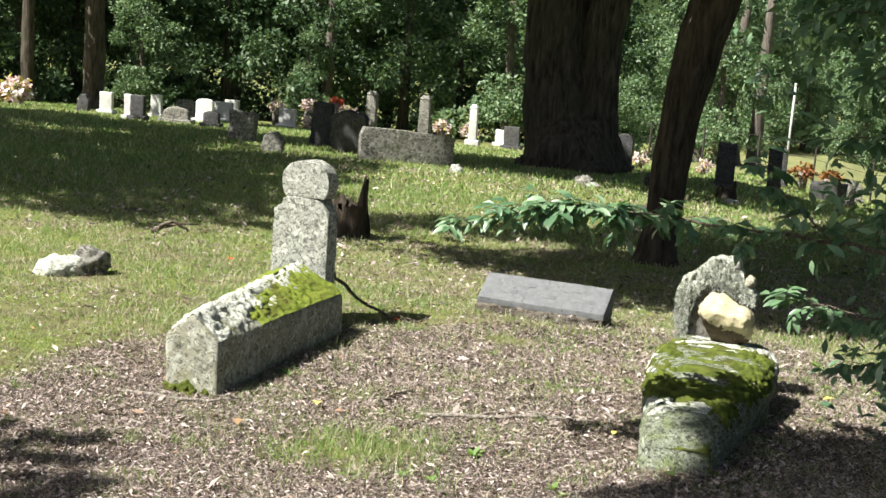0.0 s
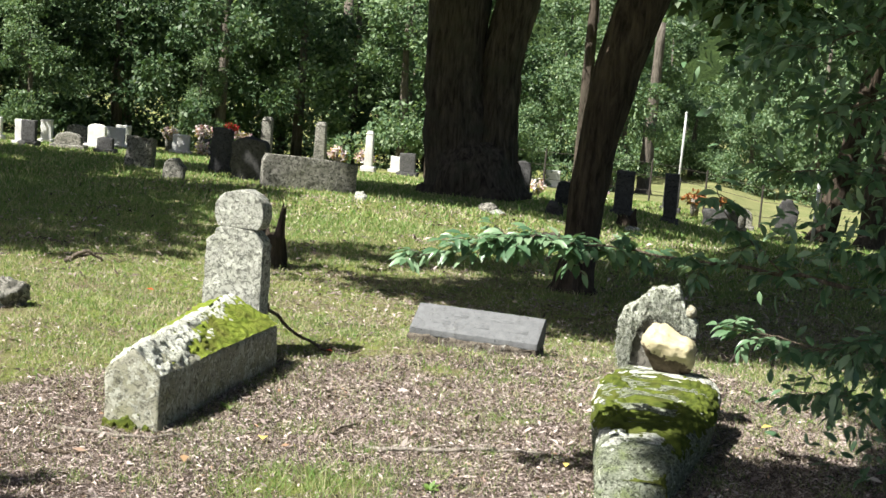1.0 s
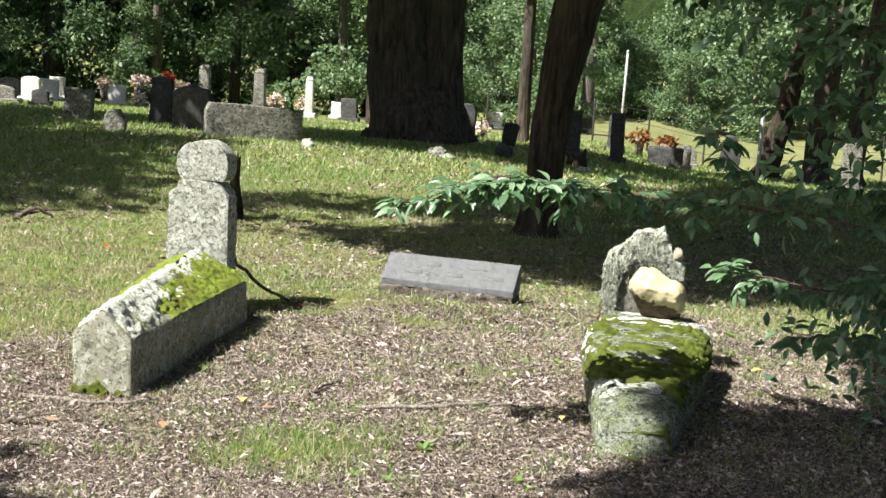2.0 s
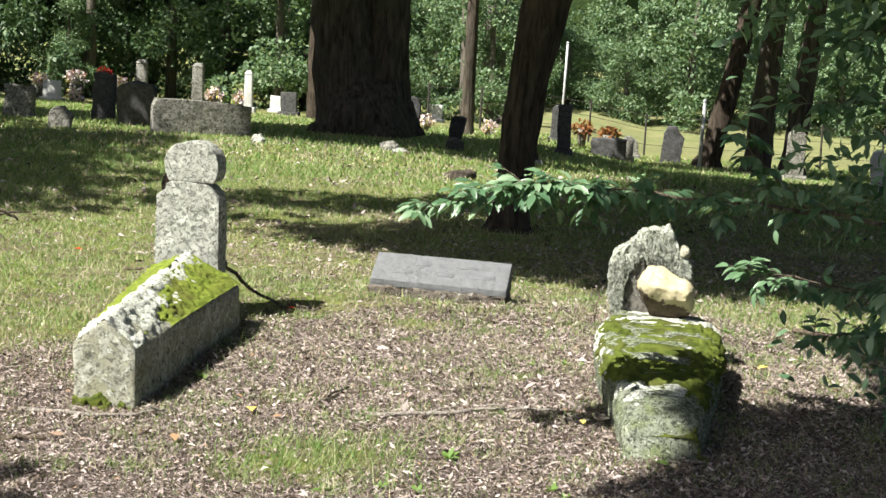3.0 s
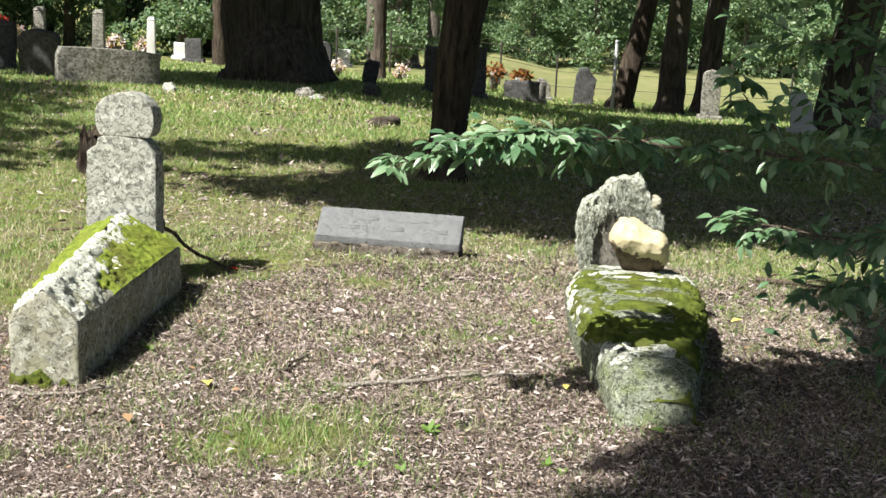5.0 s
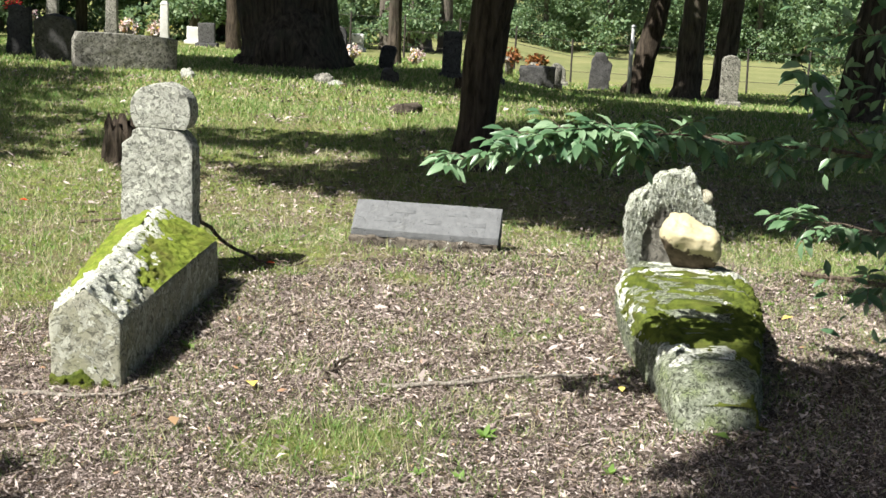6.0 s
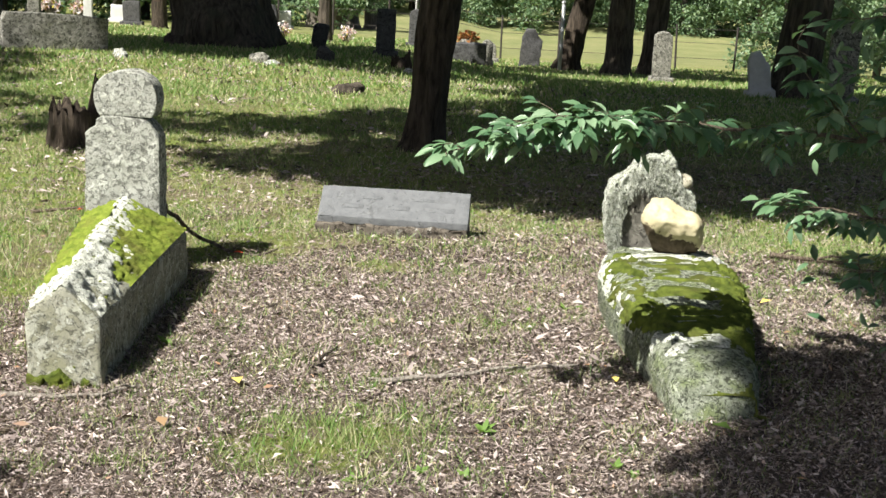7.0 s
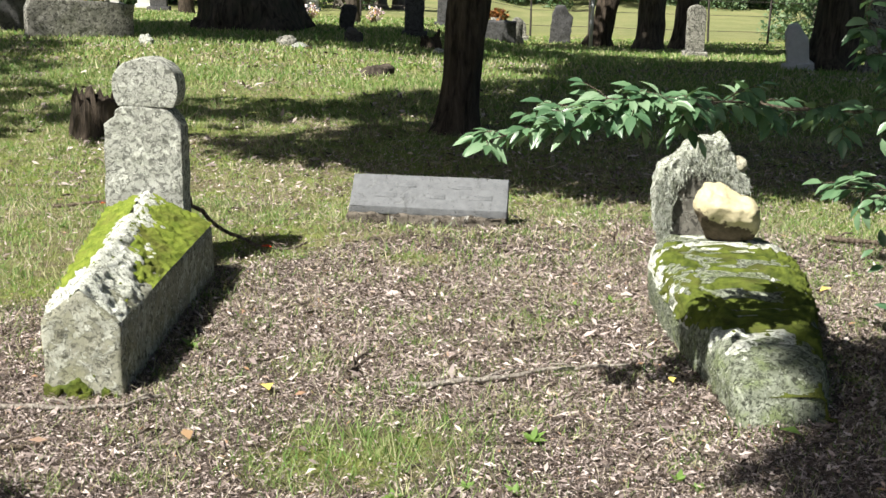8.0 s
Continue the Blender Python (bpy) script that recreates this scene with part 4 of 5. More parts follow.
# the slimmer tree in the middle, bending as it rises
tree("bent_tree", -0.27, 9.45, [
    [(0.0, 0, 0, 0.26), (0.0, 0, 0.12, 0.18), (0.02, 0, 0.45, 0.15), (0.055, 0, 0.9, 0.155), (0.10, 0, 1.35, 0.175), (0.20, 0.02, 2.0, 0.205), (0.40, 0.05, 2.7, 0.20), (0.5, 0, 4.5, 0.12), (0.2, 0, 6.0, 0.08)],
    [(0.40, 0, 2.7, 0.10), (0.3, 0.1, 3.2, 0.08), (-0.35, 0.2, 4.0, 0.06), (-1.2, 0, 5.4, 0.03)]],
    "slender bent tree with dark brown bark on grass", BARK_WARM, both(crown_of(22, 260, (-0.5, -3.2, 5.6), (5.6, 4.4, 1.3), 0.7, 150, 0.25, None, (-0.27, 9.45), lambda x, y: np.minimum(y - np.interp(x, [-2.5, -1, 0.7, 3, 6], [9.3, 8.6, 7.2, 7.6, 7.6]), 13.6 - y)),
    crown_of(23, 330, (-0.9, 4.0, 6.3), (3.8, 4.6, 1.0), 0.75, 140, 0.27, None, (-0.27, 9.45), lambda x, y: np.minimum(np.minimum(x - 1.1, y - 11.0), 21.0 - y))), 16, 0.18)


def plain_tree(x, y, r, label, lean=0.0, material=BARK, crown=None, h=7.0):
    return tree("tree", x, y, [[(0, 0, 0, r * 1.5), (lean * 0.05, 0, 0.35, r * 1.1), (lean * 0.3, 0, 2.0, r), (lean, 0, h, r * 0.6)]], label, material, crown, 14)


TRUNK = "straight dark tree trunk rising out of the grass"
plain_tree(-21.6, 33.5, 0.30, TRUNK, crown=crown_of(31, 50, (0, 0, 6), (5, 5, 1.6), 1.1, 200, 0.26))
plain_tree(-26.4, 37.0, 0.2, TRUNK)
plain_tree(-20.5, 47.0, 0.30, TRUNK, material=BARK_GREY)
plain_tree(-17.9, 55.0, 0.34, TRUNK, material=BARK_GREY)
plain_tree(-13.2, 48.5, 0.24, TRUNK, material=BARK_GREY)
plain_tree(-9.35, 38.5, 0.19, TRUNK, material=BARK_WARM)
plain_tree(-3.75, 31.5, 0.15, TRUNK)
plain_tree(-5.4, 54.0, 0.30, TRUNK, -1.0, BARK_GREY)
plain_tree(-4.7, 55.0, 0.26, TRUNK, 0.1, BARK_GREY)
plain_tree(-6.6, 52.0, 0.28, TRUNK, -0.3, BARK_GREY)
plain_tree(-5.8, 53.0, 0.24, TRUNK, 0.6, BARK_GREY)
plain_tree(2.2, 35.6, 0.27, "leaning slim tree trunk at the meadow's edge", 1.25, BARK_WARM)
plain_tree(3.4, 34.0, 0.30, "dark trunk at the meadow's edge", 0.2, crown=crown_of(32, 60, (-2.2, -4.0, 7), (6, 4, 2), 1.2, 110, 0.42))
plain_tree(4.35, 35.2, 0.28, "dark trunk at the meadow's edge", 0.4)
plain_tree(4.95, 20.6, 0.33, "thick dark tree trunk with branching limbs", 0.8, crown=crown_of(33, 60, (-2.2, -3.6, 6.5), (5, 4, 2), 1.1, 110, 0.40))
plain_tree(10.0, 30.0, 0.4, TRUNK)

# trees beside and behind the way, whose crowns throw the shade on the grass
plain_tree(-14.5, 9.0, 0.35, "tall shade tree beside the graves", crown=crown_of(41, 88, (3.5, -2.4, 7.4), (5.6, 3.8, 1.6), 0.9, 120, 0.30, None, (-14.5, 9.0), lambda x, y: np.minimum(y - 8.0 - 0.55 * np.maximum(x + 4.0, 0), -3.3 - 0.27 * (y - 8.0) - x)))
plain_tree(-9.5, -4.5, 0.3, "tall shade tree beside the graves", crown=crown_of(42, 22, (4.6, 2.1, 6.2), (1.6, 1.1, 0.7), 0.5, 110, 0.24, None, (-9.5, -4.5), lambda x, y: np.minimum(-1.2 - x, 1.9 - y)))
plain_tree(-7.5, -3.0, 0.25, "tall shade tree beside the graves", crown=crown_of(45, 1250, (6.6, 2.2, 7.0), (3.0, 2.8, 0.7), 0.31, 120, 0.19, None, (-7.5, -3.0), lambda x, y: np.maximum(np.minimum(x - 1.22 - 0.50 * np.clip((y - 2.3) / 0.4, 0, 1), 3.30 + 0.25 * sstep(x, 1.8, 2.1) - y), np.minimum(x - 2.6, 5.9 - y))))
plain_tree(8.5, 11.0, 0.3, "tall shade tree beside the graves", crown=crown_of(43, 80, (-6.2, -5.6, 7.4), (4.6, 3.4, 1.4), 0.9, 130, 0.30, None, (8.5, 11.0), lambda x, y: y - 8.1))
plain_tree(-27.0, 14.0, 0.4, "tall shade tree beside the graves", crown=both(crown_of(44, 95, (13.3, -4.1, 9), (8, 5, 2), 1.1, 120, 0.40, None, (-27.0, 14.0), lambda x, y: -3.9 - 0.27 * (y - 8.0) - x),
    crown_of(46, 120, (8.5, 4.2, 9), (10, 6, 1.6), 1.0, 120, 0.40, None, (-27.0, 14.0), lambda x, y: np.minimum(np.minimum(27.5 - y, y - 17.6), -9.2 - 0.2 * (y - 20) - x))))


# ---- woods beyond ----
def wood_kind(seed, mat, h, r, per, size, low=0.0):
    rng = np.random.default_rng(seed)
    n = 46
    a, z = rng.uniform(0, 2 * np.pi, n), rng.uniform(low, 1, n)
    rr = r * np.sqrt(rng.uniform(0.05, 1, n)) * (1.05 - 0.55 * z)
    c = np.stack([rr * np.cos(a), rr * np.sin(a), z * h], 1)
    v, f = leaf_cloud(rng, c, rng.uniform(0.35, 0.8, n) * r * 0.42, per, size)
    ob = thing("woodland_tree", pose(0, 0, -200), "leafy green woodland tree behind the cemetery", "tree", "trees of the wood")
    bm = bmesh.new()
    tube(bm, [(0, 0, -0.2), (0.05, 0, h * 0.3), (0.1, 0.05, h * 0.6), (0.0, 0.1, h * 0.95)], [0.2, 0.16, 0.11, 0.03], 9, 0.2, seed)
    part("trunk", bm, BARK_GREY, ob)
    cr = new("crown", mesh_of("crown", v, f, mat))
    cr.parent = ob
    return ob


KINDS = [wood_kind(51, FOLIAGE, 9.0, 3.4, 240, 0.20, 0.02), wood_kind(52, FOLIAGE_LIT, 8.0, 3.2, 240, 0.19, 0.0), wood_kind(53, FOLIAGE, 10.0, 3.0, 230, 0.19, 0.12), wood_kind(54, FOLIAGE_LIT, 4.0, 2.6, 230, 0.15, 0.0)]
rng = random.Random(8)


def plant_wood(x, y, kind, s=1.0):
    copy_thing(KINDS[kind], pose(x, y, gz(x, y) - 0.1, 0, 0, rng.uniform(0, 360)) @ Matrix.Scale(s, 4))


for ring, (dist, step, kinds) in enumerate(((49, 3.4, (0, 2, 0, 1)), (56, 3.2, (0, 0, 2, 1)), (66, 7.0, (0, 2, 0)))):
    a = -47.0
    while a < -11.0:
        d = dist + rng.uniform(-2.5, 2.5)
        plant_wood(d * math.sin(radians(a)), d * math.cos(radians(a)), rng.choice(kinds), rng.uniform(0.85, 1.25))
        a += math.degrees(step / dist) * rng.uniform(0.8, 1.2)
# woods beyond the meadow, mostly in the leaf colour lightened for sun and haze
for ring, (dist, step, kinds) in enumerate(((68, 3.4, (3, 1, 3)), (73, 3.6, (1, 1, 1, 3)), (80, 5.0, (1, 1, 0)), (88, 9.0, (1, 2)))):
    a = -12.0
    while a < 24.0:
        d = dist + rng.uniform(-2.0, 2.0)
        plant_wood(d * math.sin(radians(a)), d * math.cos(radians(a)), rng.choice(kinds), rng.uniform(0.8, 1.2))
        a += math.degrees(step / dist) * rng.uniform(0.8, 1.2)
for x, y, k, s in ((-19.5, 44.0, 1, 0.45), (-24.5, 41.0, 1, 0.6), (-28.0, 42.0, 0, 0.8), (-8.6, 45.5, 3, 0.7), (-5.6, 51.0, 1, 0.8), (9.5, 44.0, 3, 0.9), (11.5, 40.0, 1, 0.6), (8.2, 33.0, 3, 0.55), (12.0, 34.0, 1, 0.7)):
    plant_wood(x, y, k, s)
for k in KINDS:
    k.matrix_basis = pose(-60 + 8 * KINDS.index(k), 62, gz(-50, 62) - 0.1)


def backdrop():
    """A wooded slope that closes the view behind the trees, coloured dark for the wood's shade."""
    m, nt, b = nodes_of("shaded_distant_woods", 0.95, 0.1)
    v = coord(nt)
    # shade between the leaves is painted: near-black green in the hollows of the bump
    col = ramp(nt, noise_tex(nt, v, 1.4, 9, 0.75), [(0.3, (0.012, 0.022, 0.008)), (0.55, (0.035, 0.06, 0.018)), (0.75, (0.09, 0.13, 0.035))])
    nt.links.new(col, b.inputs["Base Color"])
    bump(nt, b, noise_tex(nt, v, 1.4, 9, 0.75), 1.0, 0.6)
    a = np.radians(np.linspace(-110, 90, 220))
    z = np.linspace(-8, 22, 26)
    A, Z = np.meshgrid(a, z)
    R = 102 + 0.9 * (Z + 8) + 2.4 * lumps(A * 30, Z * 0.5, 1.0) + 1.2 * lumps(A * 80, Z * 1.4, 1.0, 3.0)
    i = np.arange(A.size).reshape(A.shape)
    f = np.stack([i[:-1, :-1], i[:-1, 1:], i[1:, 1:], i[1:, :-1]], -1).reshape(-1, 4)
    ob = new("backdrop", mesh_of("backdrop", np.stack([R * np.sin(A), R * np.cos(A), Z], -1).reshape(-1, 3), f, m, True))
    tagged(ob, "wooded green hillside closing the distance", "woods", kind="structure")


backdrop()


# ---- fence at the meadow ----
def fence():
    ob = thing("fence", Matrix.Identity(4), "wire fence on thin dark steel posts by a meadow", "fence")
    xs = np.linspace(-8, 14, 14)
    tops = []
    bm0 = bmesh.new()
    bmesh.ops.create_cone(bm0, cap_ends=True, segments=6, radius1=0.035, radius2=0.03, depth=1.4)
    me = bpy.data.meshes.new("post")
    bm0.to_mesh(me)
    bm0.free()
    me.materials.append(METAL_DARK)
    for x in xs:
        y = 40.2 - 0.12 * x
        p = new("post", me)
        p.parent = ob
        p.matrix_basis = pose(x, y, gz(x, y) + 0.6, random.uniform(-2, 2), random.uniform(-3, 3), 0)
        tops.append(Vector((x, y, gz(x, y))))
    for h in (0.35, 0.8, 1.2):
        bm = bmesh.new()
        tube(bm, [t + Vector((0, 0, h)) for t in tops], [0.007] * len(tops), 4)
        part("wire", bm, METAL_DARK, ob)


fence()


def pole(x, y, h, r, label):
    bm = bmesh.new()
    tube(bm, [(0, 0, -0.2), (0, 0, h * 0.5), (0, 0, h)], [r, r * 0.95, r * 0.9], 10)
    bmesh.ops.create_uvsphere(bm, u_segments=10, v_segments=6, radius=r * 1.2, matrix=Matrix.Translation((0, 0, h)))
    ob = part("pole", bm, METAL_PALE)
    ob.matrix_basis = pose(x, y, gz(x, y), 0, 0.5, 0)
    tagged(ob, label, "pole")


pole(-2.2, 42.0, 2.85, 0.04, "slim pale metal pole at the meadow's edge")
pole(1.98, 34.9, 1.75, 0.05, "pale weathered post beside a leaning trunk")


# ---- stump, rocks, clumps ----
def stump(x, y, r, h, label, seed):
    bm = bmesh.new()
    seg, lay = 36, 12
    rows = []
    for j in range(lay + 1):
        z = j / lay
        row = []
        for k in range(seg):
            th = 2 * math.pi * k / seg
            rag = 0.60 + 0.24 * noise.noise(Vector((math.cos(th) * 4.2 + seed, math.sin(th) * 4.2, seed)))
            rag = min(1.0, rag + (0.34 if abs(math.sin((th - 0.2) / 2)) < 0.25 else -0.05))
            rr = r * (1.25 - 0.35 * z ** 0.5) * (1 + 0.30 * noise.noise(Vector((math.cos(th) * 4, math.sin(th) * 4, z * 1.5 + seed))))
            row.append(bm.verts.new((rr * math.cos(th), rr * math.sin(th), h * z * rag)))
        rows.append(row)
    for a, b in zip(rows, rows[1:]):
        for k in range(seg):
            bm.faces.new((a[k], a[(k + 1) % seg], b[(k + 1) % seg], b[k]))
    inner = [bm.verts.new((v.co.x * 0.55, v.co.y * 0.55, v.co.z * 0.5)) for v in rows[-1]]
    for k in range(seg):
        bm.faces.new((rows[-1][k], rows[-1][(k + 1) % seg], inner[(k + 1) % seg], inner[k]))
    bm.faces.new(inner)
    ob = part("tree_stump", bm, BARK_WARM)
    ob.matrix_basis = pose(x, y, gz(x, y) - 0.03)
    tagged(ob, label, "stump")


stump(-2.86, 8.62, 0.19, 0.62, "ragged rotten tree stump with a tall splinter", 2.0)
stump(-1.25, 21.2, 0.16, 0.36, "pale weathered broken stump in the grass", 5.0)


def rock(x, y, sx, sy, sz, material, label, seed, sink=0.3):
    bm = bmesh.new()
    bmesh.ops.create_icosphere(bm, subdivisions=4, radius=1.0)
    for v in bm.verts:
        v.co = Vector((v.co.x * sx, v.co.y * sy, v.co.z * sz))
    roughen(bm, sz * 0.45, 1.3 / max(sx, sy), seed)
    roughen(bm, sz * 0.12, 6.0 / max(sx, sy), seed + 4)
    ob = part("rock", bm, material)
    ob.matrix_basis = pose(x, y, gz(x, y) + sz * (1 - 2 * sink), 0, 0, seed * 40)
    tagged(ob, label, "rock")


rock(-3.32, 5.06, 0.17, 0.12, 0.085, LICHEN, "pale lichen-covered fieldstone half sunk in grass", 1.0)
rock(-3.20, 5.20, 0.13, 0.10, 0.11, STONE_GREY, "grey fieldstone half sunk in grass", 2.0)
rock(-5.14, 18.45, 0.17, 0.1, 0.09, STONE_HEAD, "small pale rock lying in the grass", 3.0)
rock(-3.24, 19.2, 0.16, 0.12, 0.10, STONE_GREY, "small grey rock lying in the grass", 4.0)
rock(-2.95, 18.6, 0.12, 0.1, 0.05, STONE_HEAD, "small pale rock lying in the grass", 5.0)
rock(-1.39, 14.2, 0.25, 0.16, 0.085, BARK, "dark mossy rock in the grass", 6.0)
rock(-1.0, 20.0, 0.18, 0.12, 0.06, STONE_HEAD, "small pale rock lying in the grass", 7.0)


# ---- twigs, weeds, single fallen leaves ----
def twig(pts, r, label, seed, material=None):
    bm = bmesh.new()
    rr = random.Random(seed)
    path = []
    for (a, b) in zip(pts, pts[1:]):
        for s in range(4):
            f = s / 4
            q = [p + (w - p) * f for p, w in zip(a, b)]
            path.append((q[0] + rr.uniform(-1, 1) * r * 1.2, q[1] + rr.uniform(-1, 1) * r * 1.2, gz(q[0], q[1]) + r * 0.8 + q[2]))
    q = pts[-1]
    path.append((q[0], q[1], gz(q[0], q[1]) + q[2] + r * 0.6))
    n = len(path)
    tube(bm, path, [r * (1 - 0.6 * i / n) for i in range(n)], 7, 0.2, seed)
    for k in range(2):
        i = rr.randrange(1, n - 1)
        p = Vector(path[i])
        d = Vector((rr.uniform(-1, 1), rr.uniform(-1, 1), 0.15)) * r * 14
        tube(bm, [p, p + d * 0.5 + Vector((0, 0, r)), p + d], [r * 0.5, r * 0.4, r * 0.2], 5)
    tagged(part("twig", bm, material or TWIG), label, "twig", "twigs on the ground")


DRY = "dry grey-brown twig lying on leaf litter"
twig([(-0.12, 3.02, 0.008), (0.12, 3.08, 0.012), (0.36, 3.14, 0.012), (0.62, 3.2, 0.008)], 0.011, "pale dry stick lying on leaf litter", 1, TWIG_PALE)
twig([(-1.25, 4.62, 0.29), (-1.16, 4.78, 0.13), (-1.05, 4.96, 0.01), (-0.92, 4.90, 0.0), (-0.83, 4.84, 0.01), (-0.75, 4.9, 0.03)], 0.011, "dark fallen branch leaning against a headstone", 2, DEADWOOD)
twig([(-0.34, 3.06, 0), (-0.345, 3.18, 0.012), (-0.33, 3.28, 0.02), (-0.29, 3.46, 0.0)], 0.009, "dark curved twig lying on leaf litter", 3, DEADWOOD)
twig([(-1.52, 2.86, 0), (-1.3, 2.84, 0.01), (-1.08, 2.86, 0.01), (-0.94, 2.95, 0.02)], 0.010, DRY, 4, TWIG_PALE)
twig([(-1.42, 2.46, 0), (-1.30, 2.50, 0.01), (-1.2, 2.56, 0)], 0.011, DRY, 5)
twig([(-0.79, 3.81, 0), (-0.6, 4.04, 0.01), (-0.32, 3.9, 0)], 0.007, DRY, 6, DEADWOOD)
twig([(0.15, 3.4, 0), (0.23, 3.45, 0.008), (0.33, 3.53, 0)], 0.009, DRY, 7, DEADWOOD)
twig([(1.78, 5.52, 0.02), (1.98, 5.48, 0.02), (2.22, 5.46, 0.02)], 0.015, "pale dry stick lying on weeds", 8)
twig([(0.69, 5.08, 0), (0.69, 5.09, 0.09), (0.70, 5.10, 0.17)], 0.006, "short dry stick standing upright", 9)
twig([(-0.55, 4.35, 0), (-0.45, 4.42, 0), (-0.35, 4.4, 0)], 0.006, DRY, 10)
twig([(-2.3, 5.9, 0), (-2.05, 5.95, 0.02), (-1.8, 5.9, 0)], 0.010, DRY, 11)
twig([(-0.05, 3.95, 0), (0.1, 4.05, 0), (0.2, 4.0, 0)], 0.006, DRY, 12)
twig([(-4.0, 7.3, 0), (-3.85, 7.4, 0.1), (-3.75, 7.45, 0.02)], 0.02, "small dark broken branch on the grass", 13, DEADWOOD)
scatter = random.Random(88)
for k in range(34):
    x, y, a, half = scatter.uniform(-1.0, 2.6), scatter.uniform(2.0, 5.6), scatter.uniform(-0.9, 0.9), scatter.uniform(0.05, 0.16)
    if abs(x - 1.03) < 0.36 and 2.8 < y < 4.5 or x < -0.75 and y < 4.7:
        continue
    dx, dy = half * math.cos(a), half * math.sin(a)
    twig([(x - dx, y - dy, 0.004), (x + dy * 0.15, y - dx * 0.15, 0.008), (x + dx, y + dy, 0.004)], scatter.uniform(0.0035, 0.0065), DRY, 200 + k, scatter.choice([TWIG, DEADWOOD, DEADWOOD]))
for k in range(26):
    x, y, a = rng.uniform(-1.9, 2.2), rng.uniform(2.0, 5.6), rng.uniform(0, 6.28)
    s = rng.uniform(0.06, 0.2)
    twig([(x, y, 0), (x + s * math.cos(a), y + s * math.sin(a), 0.006), (x + 1.9 * s * math.cos(a + 0.3), y + 1.9 * s * math.sin(a + 0.3), 0.002)], rng.uniform(0.002, 0.005), DRY, 30 + k)


WEED_LEAF = mesh_of("leaf", *leaf_quads(np.array([[0, 0, 0.0]]), np.array([[1.0, 0, 0.0]]), np.array([[0.0, 0, 1.0]]), [1.0], [0.45], 0.25), WEED)


def weed(x, y, n, size, seed, label="small bright green weed"):
    rw = random.Random(seed)
    ob = thing("weed", pose(x, y, gz(x, y)), label, "weed", "weeds in the litter")
    for k in range(n):
        lf = new("leaf", WEED_LEAF)
        lf.parent = ob
        lf.matrix_basis = pose(0, 0, 0.004, rw.uniform(-25, 25), rw.uniform(-45, -12), 360 * k / n + rw.uniform(-20, 20)) @ Matrix.Scale(size * rw.uniform(0.7, 1.2), 4)


weed(0.29, 2.56, 14, 0.05, 1)
weed(-0.965, 3.49, 7, 0.05, 2)
for k, (x, y) in enumerate(((0.61, 4.0), (0.66, 4.04), (0.46, 3.93), (-0.15, 2.8), (0.24, 2.2), (0.69, 2.25), (0.74, 2.2), (-0.75, 4.75), (1.5, 4.7), (1.75, 4.75), (1.9, 5.1), (1.6, 5.0), (2.05, 4.8), (2.2, 5.2), (-0.1, 2.2), (0.1, 2.25), (1.4, 5.3), (1.8, 5.4))):
    weed(x, y, rng.randint(4, 8), rng.uniform(0.025, 0.048), 10 + k)


def fallen(x, y, size, material, label, seed):
    rng2 = np.random.default_rng(seed)
    me = mesh_of("fallen_leaf", *leaf_quads(np.array([[0, 0, 0.012]]), np.array([[1.0, 0, 0.1]]), np.array([[0.1, 0, 1.0]]), [size], [size * 0.55], 0.25), material)
    ob = new("fallen_leaf", me)
    ob.matrix_basis = pose(x, y, gz(x, y) + 0.012, 0, 0, rng2.uniform(0, 360))
    tagged(ob, label, "leaf")


fallen(-0.62, 3.08, 0.085, YELLOW_LEAF, "yellow fallen leaf on brown litter", 5)
fallen(0.75, 3.0, 0.05, YELLOW_LEAF, "yellow fallen leaf on brown litter", 2)
fallen(-0.76, 2.57, 0.075, TAN_LEAF, "dry tan fallen leaf on brown litter", 8)
fallen(1.03, 2.62, 0.085, WEED, "broad green leaf beside a mossy grave slab", 9)
fallen(1.5, 4.35, 0.07, YELLOW_LEAF, "yellow fallen leaf on brown litter", 3)
fallen(-0.96, 4.86, 0.055, RED_PETAL, "red silk petal lying by a headstone", 4)
fallen(-2.8, 6.44, 0.06, RED_PETAL, "red silk petal lying in the grass", 6)
fallen(-2.0, 5.9, 0.04, RED_PETAL, "red silk petal lying in the grass", 7)


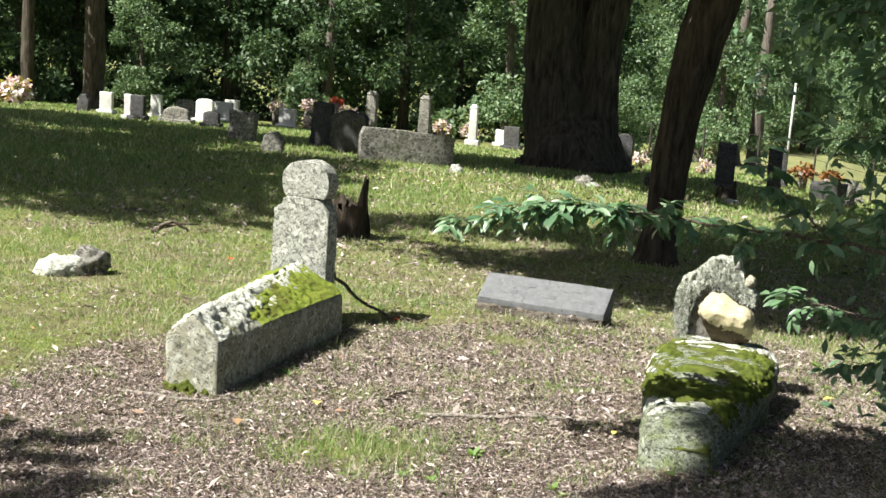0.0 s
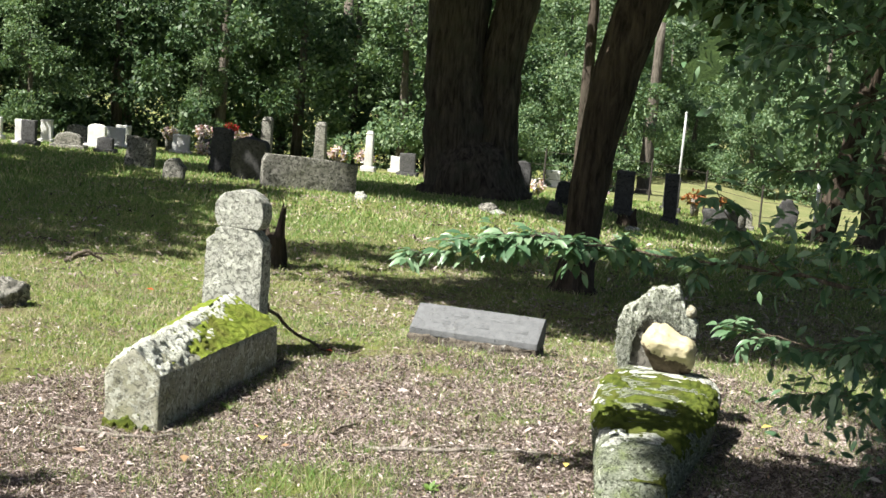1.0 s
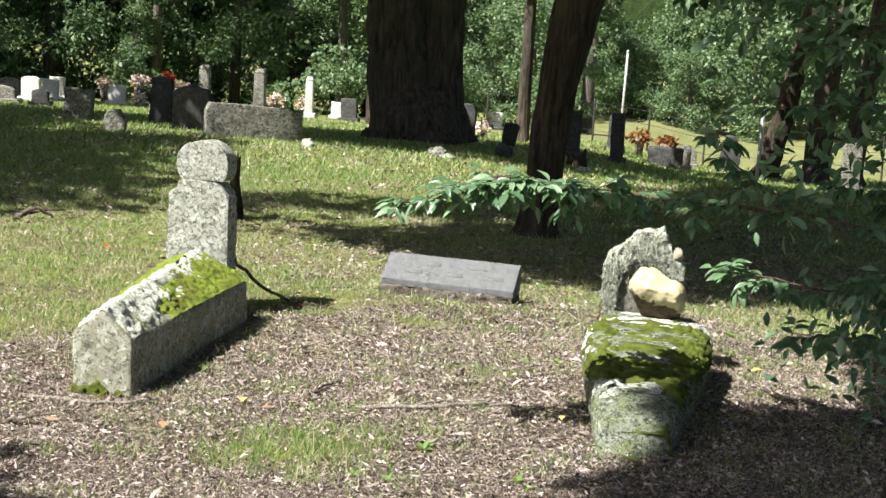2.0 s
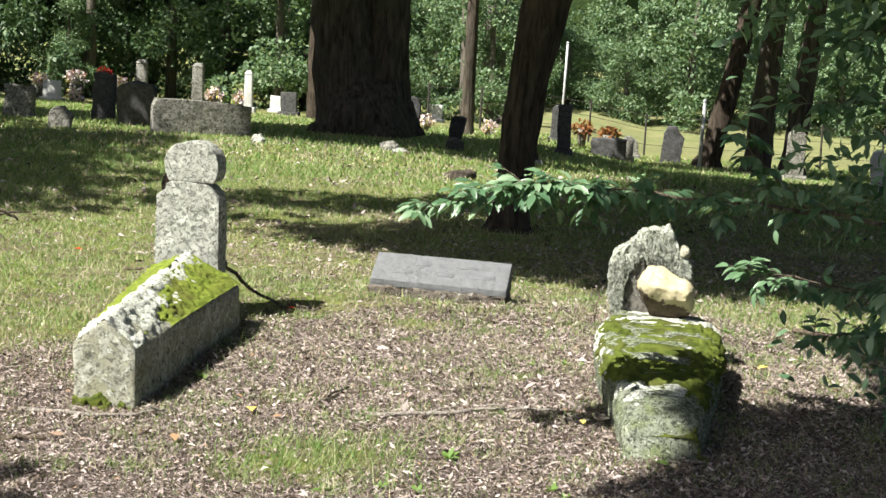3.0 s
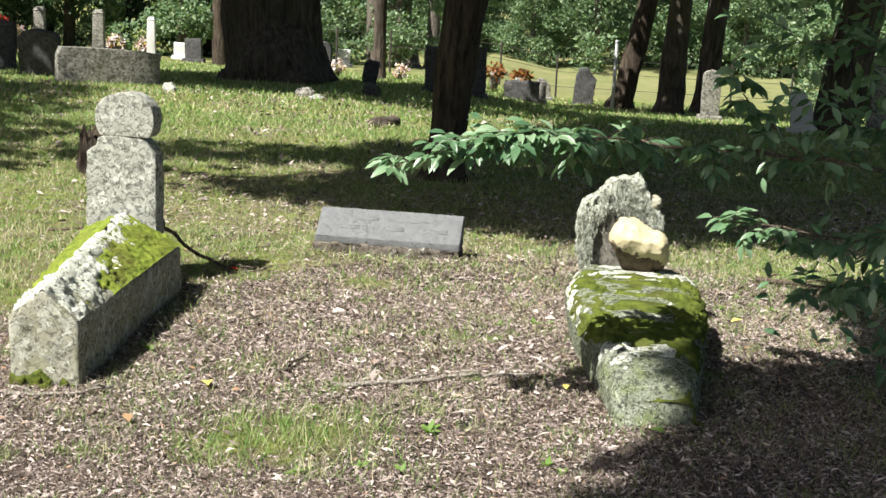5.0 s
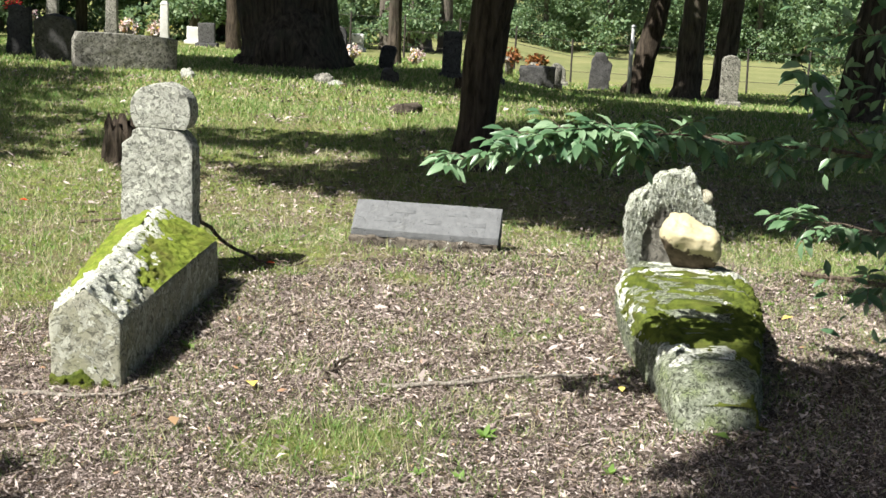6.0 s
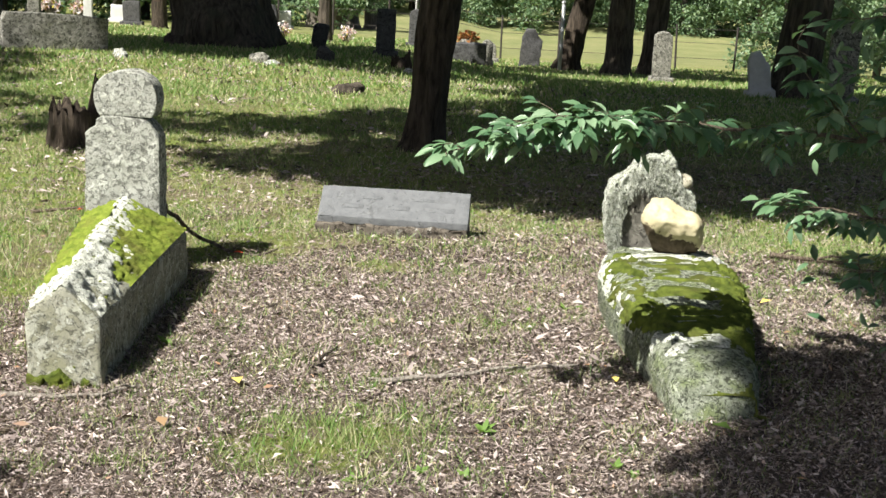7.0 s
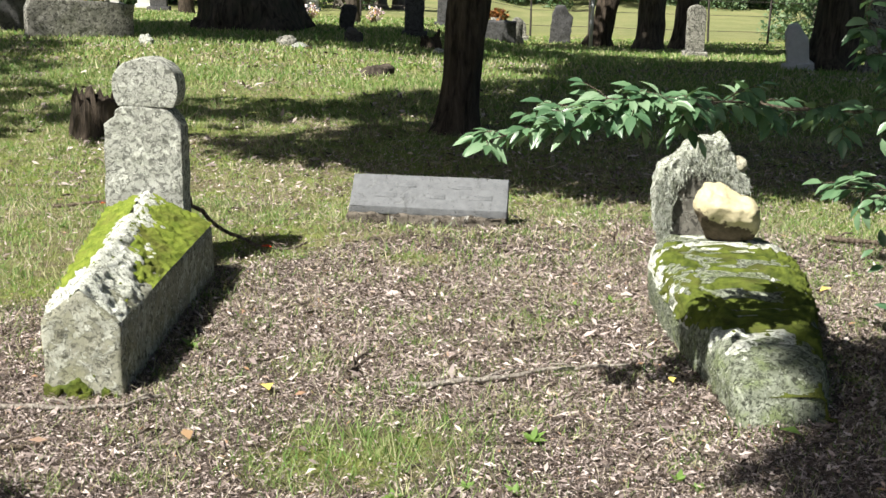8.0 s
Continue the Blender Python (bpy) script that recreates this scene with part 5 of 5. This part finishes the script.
# ---- the sapling that reaches in from the side ----
def sapling():
    ob = thing("sapling", Matrix.Identity(4), "leafy green sapling with a long branch over the graves", "sapling")
    r2 = random.Random(4)
    nr = np.random.default_rng(14)
    limbs = [
        ("trunk", [(2.75, 3.25, gz(2.75, 3.25) - 0.05), (2.72, 3.22, 0.7), (2.62, 3.18, 1.4), (2.5, 3.1, 2.3), (2.4, 3.0, 3.2)], 0.030, 0.0),
        ("branch", [(2.68, 3.2, 0.75), (2.2, 3.12, 0.93), (1.7, 3.06, 1.02), (1.3, 3.03, 1.04), (0.95, 3.0, 1.06), (0.6, 2.88, 1.06), (0.34, 2.74, 1.05), (0.12, 2.62, 0.99)], 0.011, 1.0),
        ("branch", [(0.95, 3.0, 1.06), (0.72, 2.82, 1.09), (0.5, 2.7, 1.09), (0.32, 2.62, 1.05)], 0.004, 1.0),
        ("branch", [(1.55, 3.05, 1.02), (1.4, 3.0, 1.14), (1.28, 2.96, 1.26), (1.24, 2.94, 1.36)], 0.004, 0.99),
        ("branch", [(2.62, 3.18, 1.35), (2.2, 3.2, 1.45), (1.85, 3.25, 1.45), (1.5, 3.2, 1.42)], 0.010, 1.2),
        ("branch", [(2.55, 3.12, 1.9), (2.2, 3.2, 1.85), (1.85, 3.2, 1.75), (1.6, 3.2, 1.66)], 0.010, 1.2),
        ("branch", [(2.6, 3.18, 1.3), (2.3, 3.2, 1.2), (2.0, 3.2, 1.12), (1.75, 3.2, 1.12)], 0.008, 1.2),
        ("branch", [(2.7, 3.22, 0.55), (2.3, 3.3, 0.66), (1.95, 3.35, 0.66), (1.6, 3.4, 0.70), (1.35, 3.42, 0.72)], 0.009, 1.1),
        ("branch", [(2.72, 3.25, 0.35), (2.35, 3.25, 0.52), (1.95, 3.25, 0.53), (1.62, 3.26, 0.52)], 0.008, 1.2),
        ("branch", [(2.35, 3.05, 2.3), (2.0, 3.15, 2.15), (1.7, 3.15, 2.0), (1.5, 3.1, 1.9)], 0.008, 1.2),
        ("branch", [(2.65, 3.2, 1.0), (2.3, 3.05, 0.9), (2.0, 2.95, 0.85), (1.8, 2.9, 0.80)], 0.008, 1.1),
    ]
    for name, pts, r, dens in limbs:
        P, D, N, L = [], [], [], []
        fine = []
        for a, b in zip(pts, pts[1:]):
            for s in range(4):
                q = Vector(a).lerp(Vector(b), s / 4)
                fine.append(q + Vector((r2.uniform(-1, 1), r2.uniform(-1, 1), r2.uniform(-1, 1))) * 0.008)
        fine.append(Vector(pts[-1]))
        n = len(fine)
        bm = bmesh.new()
        tube(bm, fine, [max(0.0015, r * (1 - 0.85 * i / n)) for i in range(n)], 8, 0.1)
        # side shoots
        for i in range(2, n):
            for again in range(5 if dens == 1.0 and 0.42 < fine[i].x < 1.0 else 2 if dens == 1.0 and fine[i].x < 2.3 else 2 if dens >= 1 else 1 if dens else 0):
                if r2.random() > 0.9 * dens:
                    continue
                shoot = Vector((r2.uniform(-0.9, 0.35), r2.uniform(-0.8, 0.6), r2.uniform(-0.3, 0.28)))
                shoot *= r2.uniform(0.06, 0.14) * (0.65 if fine[i].x < 0.35 else 1.0) / max(0.3, shoot.length)
                tube(bm, [fine[i], fine[i] + shoot * 0.5 + Vector((0, 0, 0.008)), fine[i] + shoot], [0.002, 0.0015, 0.001], 5)
                m = r2.randint(5, 7)
                for k in range(m):
                    f = 0.35 + 0.65 * k / (m - 1)
                    side = -1 if k % 2 else 1
                    lat = shoot.cross(Vector((0, 0, 1))).normalized() * side
                    P.append(fine[i] + shoot * f)
                    D.append(shoot.normalized() * (0.55 + 1.2 * (k == m - 1)) + lat * 0.75 * (k < m - 1) + Vector((0, 0, r2.uniform(-0.55, 0.15))))
                    N.append(Vector((r2.uniform(-0.5, 0.3), r2.uniform(-0.8, 0.2), 1)))
                    L.append(r2.uniform(0.05, 0.088))
            if dens:
                P.append(fine[i])
                D.append(Vector((r2.uniform(-1, 0.3), r2.uniform(-0.8, 0.8), r2.uniform(-0.5, 0.4))))
                N.append(Vector((r2.uniform(-0.5, 0.3), r2.uniform(-0.8, 0.2), 1)))
                L.append(r2.uniform(0.055, 0.10))
        limb = part(name, bm, BARK_WARM if name == "trunk" else TWIG, ob)
        if P:
            v, f = broad_leaves(np.array(P), np.array(D), np.array(N), np.array(L))
            lv = new("leaves", mesh_of("leaves", v, f, NEAR_LEAF, True))
            lv.parent = limb
            tagged(lv, "broad pointed green leaves", kind="stuff")
    # denser leafage round the stem
    zones = ((120, (1.9, 3.2), (2.5, 3.2), (1.5, 2.9)), (110, (1.18, 2.2), (3.1, 3.7), (1.6, 2.9)), (34, (1.55, 3.1), (2.7, 3.5), (1.12, 1.55)), (16, (1.75, 2.7), (2.9, 3.5), (0.30, 0.75)))
    cs = np.concatenate([np.stack([nr.uniform(*a, n), nr.uniform(*b, n), nr.uniform(*h, n)], 1) for n, a, b, h in zones])
    q = nr.normal(size=(len(cs) * 30, 3)) * 0.12
    p = np.repeat(cs, 30, axis=0) + q
    d = nr.normal(size=p.shape) + np.array([-0.4, -0.4, -0.3])
    v, f = broad_leaves(p, d, nr.normal(size=p.shape) * 0.5 + np.array([-0.2, -0.4, 1.0]), nr.uniform(0.045, 0.08, len(p)))
    lv = new("leaves", mesh_of("leaves", v, f, NEAR_LEAF, True))
    lv.parent = ob
    tagged(lv, "broad pointed green leaves", kind="stuff")


def broad_leaves(p, d, nrm, length):
    """Pointed leaves with a folded, drooping blade: ten corners each."""
    d = d / np.linalg.norm(d, axis=1, keepdims=True)
    s = np.cross(d, nrm)
    s /= np.linalg.norm(s, axis=1, keepdims=True) + 1e-9
    up = np.cross(s, d)
    L = length.reshape(-1, 1)
    rows = []
    for f, w in ((0.0, 0.02), (0.25, 0.17), (0.55, 0.21), (0.82, 0.11), (1.0, 0.0)):
        c = p + d * L * f - up * L * 0.28 * f * f
        rows.append((c - s * L * w + up * L * w * 0.35, c, c + s * L * w + up * L * w * 0.35))
    v = np.stack([q for r in rows for q in r], 1)
    n = len(p)
    f = []
    for k in range(4):
        for j in range(2):
            f.append([3 * k + j, 3 * k + j + 1, 3 * k + j + 4, 3 * k + j + 3])
    f = (np.arange(n)[:, None, None] * 15 + np.array(f)[None]).reshape(-1, 4)
    return v.reshape(-1, 3), f


sapling()
